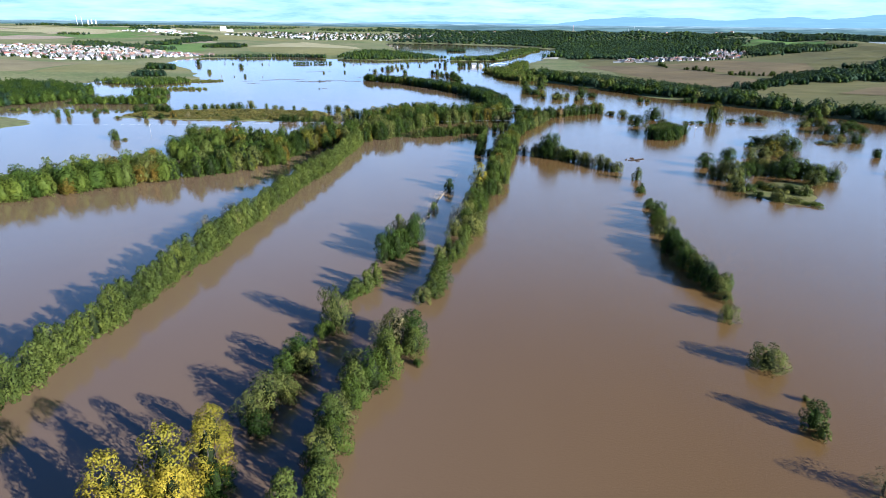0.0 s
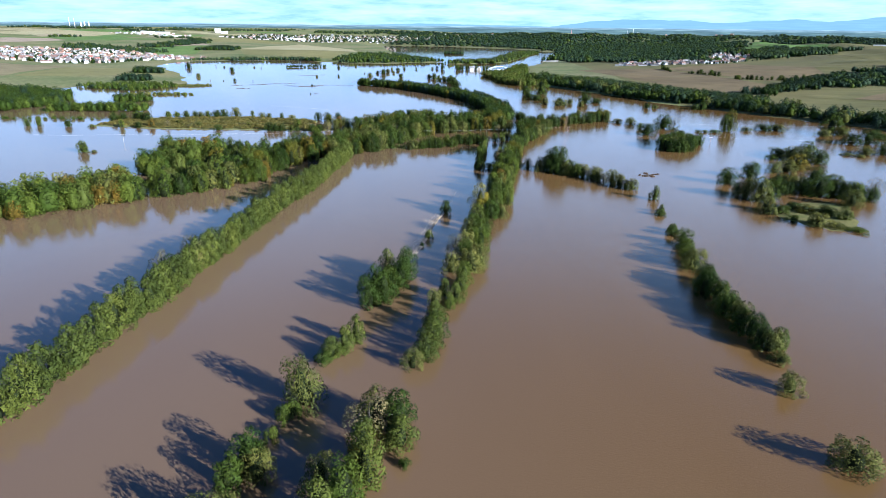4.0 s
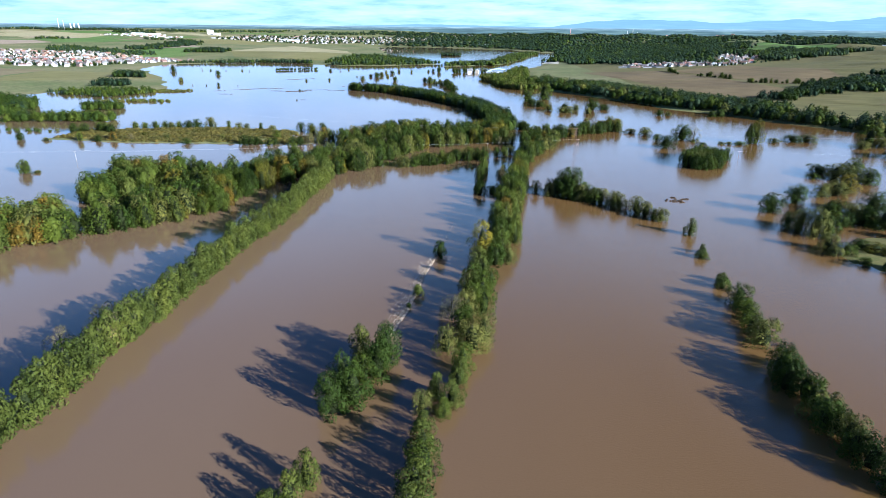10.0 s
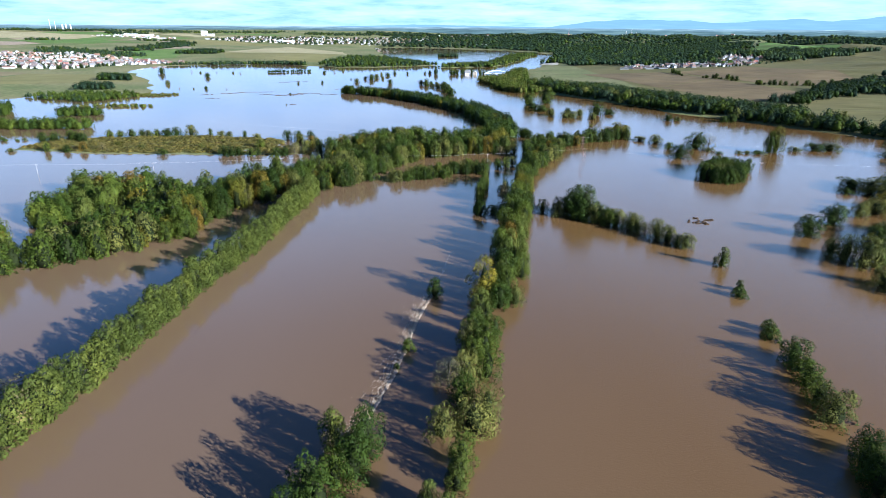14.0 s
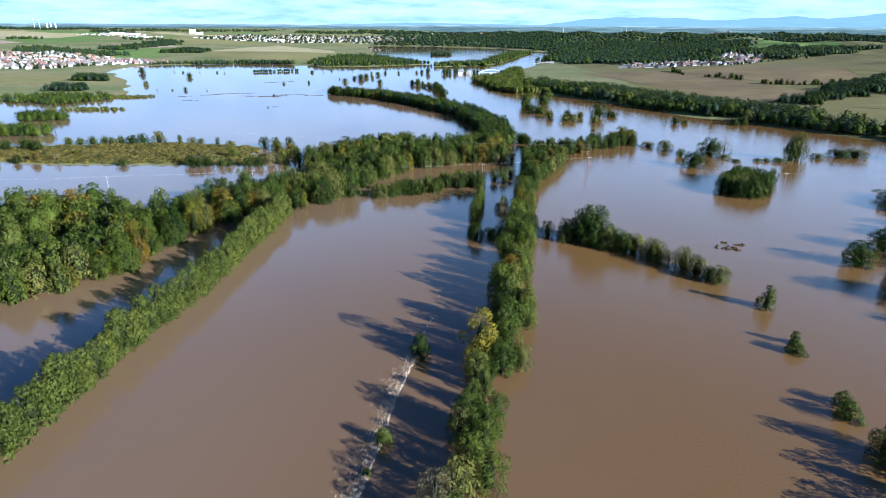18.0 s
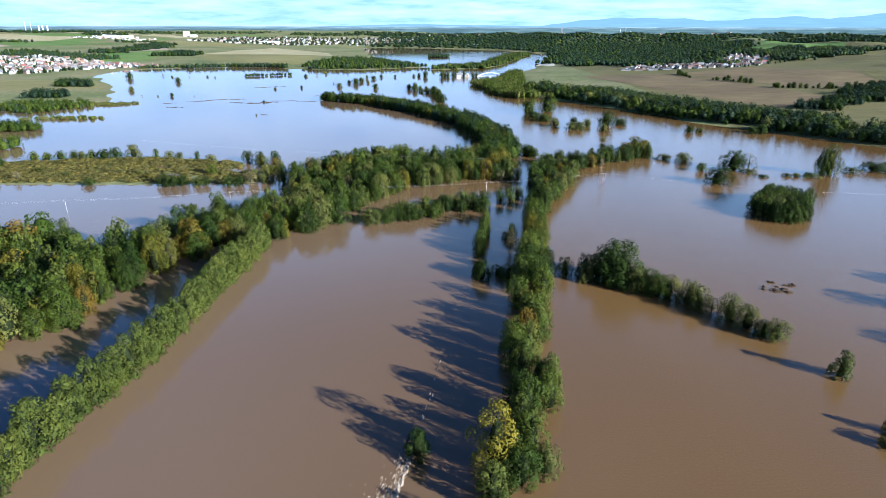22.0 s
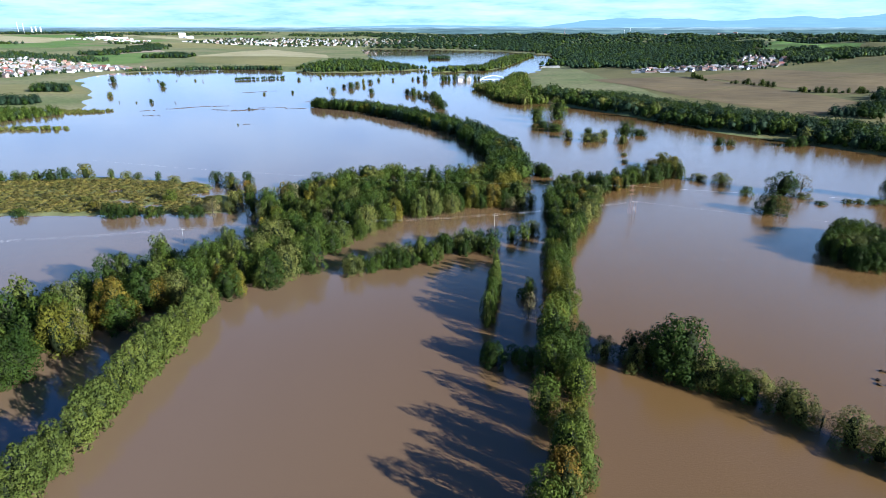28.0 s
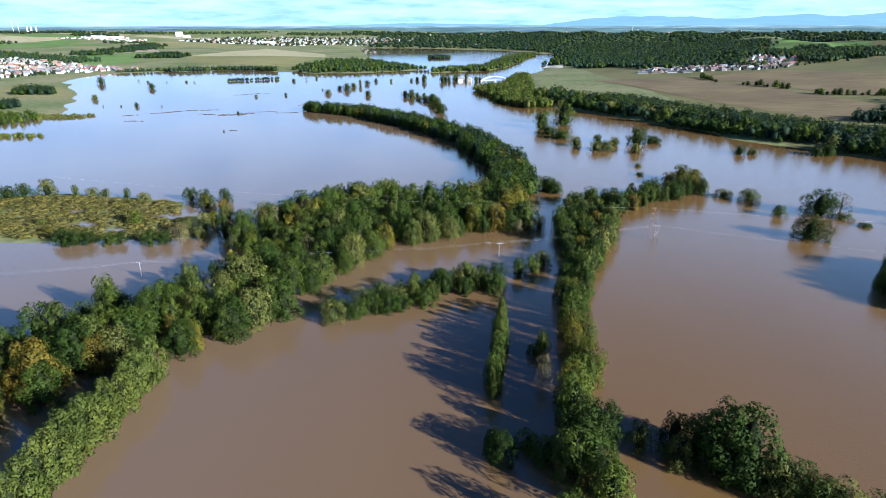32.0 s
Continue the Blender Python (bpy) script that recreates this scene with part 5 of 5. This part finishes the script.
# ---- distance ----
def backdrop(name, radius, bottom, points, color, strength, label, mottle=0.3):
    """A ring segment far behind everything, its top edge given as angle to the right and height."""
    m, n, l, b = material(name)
    # the ring glows by itself: daylight and distance haze are put into its colour
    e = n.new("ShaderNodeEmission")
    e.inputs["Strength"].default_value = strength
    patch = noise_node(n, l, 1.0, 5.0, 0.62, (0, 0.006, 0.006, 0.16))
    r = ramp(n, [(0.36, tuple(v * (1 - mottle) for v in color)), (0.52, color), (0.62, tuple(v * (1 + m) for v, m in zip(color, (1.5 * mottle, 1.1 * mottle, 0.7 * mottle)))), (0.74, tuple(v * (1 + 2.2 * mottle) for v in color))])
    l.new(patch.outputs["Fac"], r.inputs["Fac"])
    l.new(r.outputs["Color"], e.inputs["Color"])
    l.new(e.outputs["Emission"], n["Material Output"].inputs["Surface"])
    angles = np.linspace(points[0][0], points[-1][0], 260)
    tops = np.interp(angles, [p[0] for p in points], [p[1] for p in points])
    tops = tops + (2.2 * np.sin(angles * 2.3) + 1.3 * np.sin(angles * 5.7 + 1) + 0.7 * np.sin(angles * 13)) * np.clip((tops - 112) / 20, 0, 1)
    g = np.radians(angles)
    x, y = radius * np.sin(g), 200 + radius * np.cos(g)
    v = np.concatenate([np.stack([x, y, 0 * x + bottom], 1), np.stack([x, y, tops], 1)])
    k = np.arange(259)
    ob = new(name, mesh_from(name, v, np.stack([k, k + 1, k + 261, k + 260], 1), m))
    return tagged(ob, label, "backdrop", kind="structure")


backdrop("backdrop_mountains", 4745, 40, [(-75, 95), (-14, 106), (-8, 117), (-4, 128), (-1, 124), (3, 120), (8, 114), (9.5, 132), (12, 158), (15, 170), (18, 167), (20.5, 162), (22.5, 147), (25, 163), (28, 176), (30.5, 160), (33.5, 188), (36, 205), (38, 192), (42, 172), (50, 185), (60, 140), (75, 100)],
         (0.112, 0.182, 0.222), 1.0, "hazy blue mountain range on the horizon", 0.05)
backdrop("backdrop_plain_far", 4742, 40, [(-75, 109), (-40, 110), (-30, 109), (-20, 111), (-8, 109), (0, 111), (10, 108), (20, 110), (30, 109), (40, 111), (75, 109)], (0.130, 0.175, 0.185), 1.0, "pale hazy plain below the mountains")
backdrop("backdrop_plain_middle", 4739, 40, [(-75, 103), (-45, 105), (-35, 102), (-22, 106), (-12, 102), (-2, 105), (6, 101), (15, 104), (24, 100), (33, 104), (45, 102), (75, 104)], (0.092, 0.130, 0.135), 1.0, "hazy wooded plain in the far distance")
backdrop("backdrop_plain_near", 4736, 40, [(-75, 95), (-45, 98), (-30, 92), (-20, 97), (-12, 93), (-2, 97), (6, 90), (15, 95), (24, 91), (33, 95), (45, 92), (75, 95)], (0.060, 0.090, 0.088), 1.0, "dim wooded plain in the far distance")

# chimneys and masts of the far works
for x, y, tall, wide in ((1135, 4480, 46, 3), (1170, 4470, 52, 3), (1200, 4460, 30, 6), (1225, 4455, 22, 9), (1110, 4485, 26, 8), (1255, 4450, 18, 14), (1080, 4490, 16, 16), (-2430, 3820, 66, 3.5), (-2405, 3830, 60, 3), (-2440, 3950, 38, 9), (-2420, 3955, 40, 9), (-2395, 3960, 38, 9)):
    bm = bmesh.new()
    bmesh.ops.create_cone(bm, cap_ends=True, segments=10, radius1=wide / 2 * 1.15, radius2=wide / 2 * 0.85, depth=tall)
    bmesh.ops.translate(bm, vec=(0, 0, tall / 2 - 4), verts=bm.verts)
    me = bpy.data.meshes.new("chimney_stack")
    bm.to_mesh(me)
    bm.free()
    me.materials.append(GREY)
    ob = new("chimney_stack", me)
    ob.location = (x, y, float(height(x, y)))
    tagged(ob, "pale far chimney of a works on the plain", "chimney", "far works")
mast = new("radio_mast")
mast.location = (740, 4450, float(height(740, 4450)))
bm = bmesh.new()
bmesh.ops.create_cone(bm, cap_ends=True, segments=6, radius1=3.0, radius2=0.7, depth=62)
bmesh.ops.translate(bm, vec=(0, 0, 28), verts=bm.verts)
part("mast", bm, plain("red_white_mast", (0.55, 0.25, 0.22), 0.6, 0.3, 0.12), mast)
tagged(mast, "tall thin reddish radio mast on the horizon", "mast")


# ---- small things on the water ----
# the wash where the flood spills over the lane's edge
FOAM = ground_material("brown_foam", (0.24, 0.17, 0.11), (0.33, 0.25, 0.165), (0.46, 0.37, 0.27), 0.6, 3.0)
SPILL = [(-31, 290), (-27, 308), (-24, 321), (-21, 334), (-18, 354), (-16, 373), (-13, 388), (-11, 398), (-7, 425), (-3, 455)]


def foam_ridge(verts, faces, x, y, dx, dy, long, wide, tall, rng):
    """One crooked low crest of foam."""
    n, base = 7, len(verts)
    bend = rng.uniform(-0.4, 0.4)
    for k in range(n):
        u = k / (n - 1) * 2 - 1
        px, py = x + dx * u * long / 2 - dy * bend * u * u, y + dy * u * long / 2 + dx * bend * u * u
        s = wide / 2 * (1 - u * u) * rng.uniform(0.7, 1.2) + 0.02
        verts += [(px - dy * s, py + dx * s, 0.004), (px, py, 0.03 + tall * (1 - u * u) * rng.uniform(0.6, 1.2)), (px + dy * s, py - dx * s, 0.004)]
    for k in range(n - 1):
        o = base + 3 * k
        faces += [(o, o + 1, o + 4, o + 3), (o + 1, o + 2, o + 5, o + 4)]


rng = np.random.default_rng(5)
fv, ff = [], []
for x, y, dx, dy in along(SPILL, 0.6):
    force = 1.0 if y < 400 else 0.04
    if rng.random() > 0.06 + 0.9 * force:
        continue
    foam_ridge(fv, ff, x + rng.normal(0, 0.25), y, dx, dy, rng.uniform(1.4, 3.2), rng.uniform(0.5, 1.2) if force > 0.5 else 0.4, 0.16, rng)
    for k in range(int(rng.poisson(8.0 * force))):
        o = rng.exponential(1.6) + 0.3
        a = rng.normal(0, 0.35)
        c, s = math.cos(a), math.sin(a)
        foam_ridge(fv, ff, x - dy * o + rng.normal(0, 0.6), y + dx * o + rng.normal(0, 0.6), dx * c - dy * s, dx * s + dy * c, rng.uniform(0.6, 1.8) / (1 + 0.08 * o), rng.uniform(0.08, 0.24) / (1 + 0.12 * o), 0.05, rng)
tagged(new("foam", mesh_from("foam", fv, ff, FOAM)), "broken line of brown foam where the flood spills over", "foam", kind="stuff")

# the raft of floating bales and branches
STRAW = plain("wet_straw", (0.055, 0.036, 0.022), 0.95, 0.45, 1.2)
PALE_STRAW = plain("dry_straw", (0.075, 0.045, 0.028), 0.95, 0.3, 1.2)
for straw in (STRAW, PALE_STRAW):
    straw.node_tree.nodes["Principled BSDF"].inputs["Specular IOR Level"].default_value = 0.08
raft = new("floating_debris")
raft.location = (148.5, 512.5, 0)
iv, jf = ICO1
for k in range(26):
    u, v = rng.uniform(-1, 1), rng.uniform(-1, 1)
    x, y = 7.0 * u + 1.5 * v, 5.5 * v - 2.0 * u
    if abs(u) < 0.35 and 0.1 < v < 0.7:
        continue
    sx, sy, sz = rng.uniform(0.6, 1.7), rng.uniform(0.5, 0.9), rng.uniform(0.25, 0.6)
    lump = iv * (1 + 0.25 * np.sin(iv @ rng.normal(0, 4, 3))[:, None] + rng.uniform(-0.12, 0.12, (len(iv), 1))) * (sx, sy, sz)
    ob = new("debris_clump", mesh_from("debris_clump", lump, jf, PALE_STRAW if rng.random() < 0.15 else STRAW))
    ob.parent = raft
    ob.location, ob.rotation_euler = (x, y, 0.12), (0, 0, rng.uniform(-0.5, 0.3))
tagged(raft, "raft of dark soaked straw and branches on the flood", "debris")


def drift(x, y, long, wide, turn, count, name_label):
    """A streak of flotsam: many small lumps."""
    vs, fs = [], []
    bv, bf = ICO0
    for k in range(count):
        u = rng.uniform(-1, 1)
        px, py = u * long / 2, rng.normal(0, wide / 3) + 0.08 * long * math.sin(2.2 * u)
        size = rng.uniform(0.3, 1.0) * np.array((rng.uniform(1, 2.6), 1, 0.5))
        fs += (bf + len(vs)).tolist()
        vs += (bv * size + (px, py, 0.1)).tolist()
    ob = new("flotsam", mesh_from("flotsam", vs, fs, STRAW))
    ob.matrix_basis = pose(x, y, 0, 0, 0, turn)
    tagged(ob, name_label, "flotsam", kind="stuff")


for x, y, long, wide, turn, count in ((-385, 1215, 60, 4, 25, 60), (-345, 1232, 30, 3, 10, 30), (-290, 1190, 46, 10, 15, 70), (-330, 1190, 26, 5, -30, 26), (-262, 1215, 40, 3, -4, 30), (-225, 1205, 30, 3, 0, 22), (-400, 1130, 24, 2, -12, 16), (-430, 1180, 22, 2, 20, 14), (-350, 1440, 60, 3, 25, 50), (-250, 1060, 8, 2, 0, 8), (-228, 1290, 16, 2, 60, 10)):
    drift(x, y, long, wide, turn, count, "streak of dark flotsam in the wide lake")

# ---- power line ----
CONCRETE = plain("pole_concrete", (0.30, 0.29, 0.27), 0.85, 0.15, 2.0)
STEEL = plain("galvanised_steel", (0.42, 0.40, 0.38), 0.55, 0.2, 2.0, 0.3)
RUST = plain("rusty_steel", (0.16, 0.095, 0.07), 0.7, 0.25, 2.0)
WIRE = plain("aluminium_wire", (0.38, 0.38, 0.38), 0.4, 0.05, 1.0)


def rod(bm, a, b, ra, rb=None, sides=6):
    a, b = Vector(a), Vector(b)
    bmesh.ops.create_cone(bm, cap_ends=True, segments=sides, radius1=ra, radius2=ra if rb is None else rb, depth=(b - a).length,
                          matrix=Matrix.Translation((a + b) / 2) @ (b - a).to_track_quat("Z", "Y").to_matrix().to_4x4())


def pole(x, y, tall, turn, mat, label, double=False):
    top = new("power_pole")
    top.matrix_basis = pose(x, y, 0, 0, 0, turn)
    for o in ((-1.1, 1.1) if double else (0.0,)):
        bm = bmesh.new()
        rod(bm, (o, 0, -3.5), (o * 0.7, 0, tall), 0.17, 0.11, 8)
        part("post", bm, mat, top)
    bm = bmesh.new()
    box(bm, -1.7, 1.7, -0.09, 0.09, tall - 0.5, tall - 0.3)
    part("crossarm", bm, STEEL, top)
    if double:
        bm = bmesh.new()
        rod(bm, (-1.0, 0, 1.0), (0.9, 0, 4.5), 0.06)
        rod(bm, (1.0, 0, 1.0), (-0.9, 0, 4.5), 0.06)
        part("brace", bm, STEEL, top)
    for o in (-1.5, 0, 1.5):
        bm = bmesh.new()
        rod(bm, (o, 0, tall - 0.3), (o, 0, tall + 0.15), 0.09, 0.05)
        part("insulator", bm, GLASS, top)
    return tagged(top, label, "power pole", "poles of the power line")


LINE = [(-420, 600, 7.6), (-330, 610, 7.6), (-243, 621, 7.6), (-147, 644, 7.6), (-60, 658, 7.6), (25, 672, 7.6), (115, 701, 7.6), (330, 618, 7.6)]
for x, y, tall in LINE[1:7]:
    pole(x, y, tall, 78 - 90 if x < 100 else -10, CONCRETE if x < 100 else RUST, "white concrete power pole standing in the flood" if x < 100 else "rusty double power pole beside the lattice pylon", x > 100)
pole(249, 650, 7.5, -15, RUST, "rusty steel power pole standing in the flood")

# the lattice pylon with three crossarms
pylon = new("lattice_pylon")
pylon.matrix_basis = pose(112, 699, 0, 0, 0, 20)
TALL = 19.0


def leg_at(z):
    return 1.1 - 0.8 * min(1, max(0, z) / TALL)


for sx, sy in ((-1, -1), (1, -1), (1, 1), (-1, 1)):
    bm = bmesh.new()
    rod(bm, (sx * 1.2, sy * 1.2, -3.5), (sx * 0.3, sy * 0.3, TALL), 0.06, 0.04, 5)
    part("leg", bm, RUST, pylon)
for z in range(0, 18, 2):
    for ang in range(4):
        c, s = ((1, 0), (0, 1), (-1, 0), (0, -1))[ang]
        r0, r1 = leg_at(z), leg_at(z + 2)
        bm = bmesh.new()
        rod(bm, (c * r0 - s * r0, s * r0 + c * r0, z), (c * r1 + s * r1, s * r1 - c * r1, z + 2), 0.022, 0.022, 4)
        part("lattice_bar", bm, RUST, pylon)
for z, reach in ((12.5, 2.6), (15.2, 2.3), (18.0, 2.0)):
    bm = bmesh.new()
    rod(bm, (-reach, 0, z), (reach, 0, z), 0.07, 0.07, 5)
    rod(bm, (-reach, 0, z), (0, 0, z + 0.9), 0.05, 0.05, 4)
    rod(bm, (reach, 0, z), (0, 0, z + 0.9), 0.05, 0.05, 4)
    part("crossarm", bm, RUST, pylon)
tagged(pylon, "slim rusty lattice pylon rising from the flood", "pylon")


def wire(points, sag, radius, label):
    verts = []
    for (a, b) in zip(points, points[1:]):
        for k in range(13 if b is points[-1] else 12):
            u = k / 12
            verts.append((a[0] + u * (b[0] - a[0]), a[1] + u * (b[1] - a[1]), a[2] + u * (b[2] - a[2]) - sag * 4 * u * (1 - u)))
    bm = bmesh.new()
    rings = []
    for k, p in enumerate(verts):
        q, r = verts[max(0, k - 1)], verts[min(len(verts) - 1, k + 1)]
        dx, dy = r[0] - q[0], r[1] - q[1]
        d = math.hypot(dx, dy)
        rings.append([bm.verts.new((p[0] - dy / d * radius * c, p[1] + dx / d * radius * c, p[2] + radius * s)) for c, s in ((1, 0), (0, 1), (-1, 0), (0, -1))])
    for a, b in zip(rings, rings[1:]):
        for k in range(4):
            bm.faces.new((a[k], a[(k + 1) % 4], b[(k + 1) % 4], b[k]))
    me = bpy.data.meshes.new("power_cable")
    bm.to_mesh(me)
    bm.free()
    me.materials.append(WIRE)
    tagged(new("power_cable", me), label, "cable", "cables of the power line")


for o in (-1.5, 0.0, 1.5):
    wire([(x, y + o, z + 0.1) for x, y, z in LINE[:7]], 0.9, 0.010, "thin pale power cable over the flood")
wire([(115, 701, 7.7), (249, 650, 7.6), (420, 640, 7.6)], 1.2, 0.011, "thin pale power cable over the flood")
wire([(-260, 760, 20), (112, 699, 18.2), (420, 660, 20)], 4.0, 0.012, "thin high cable of the lattice pylon")
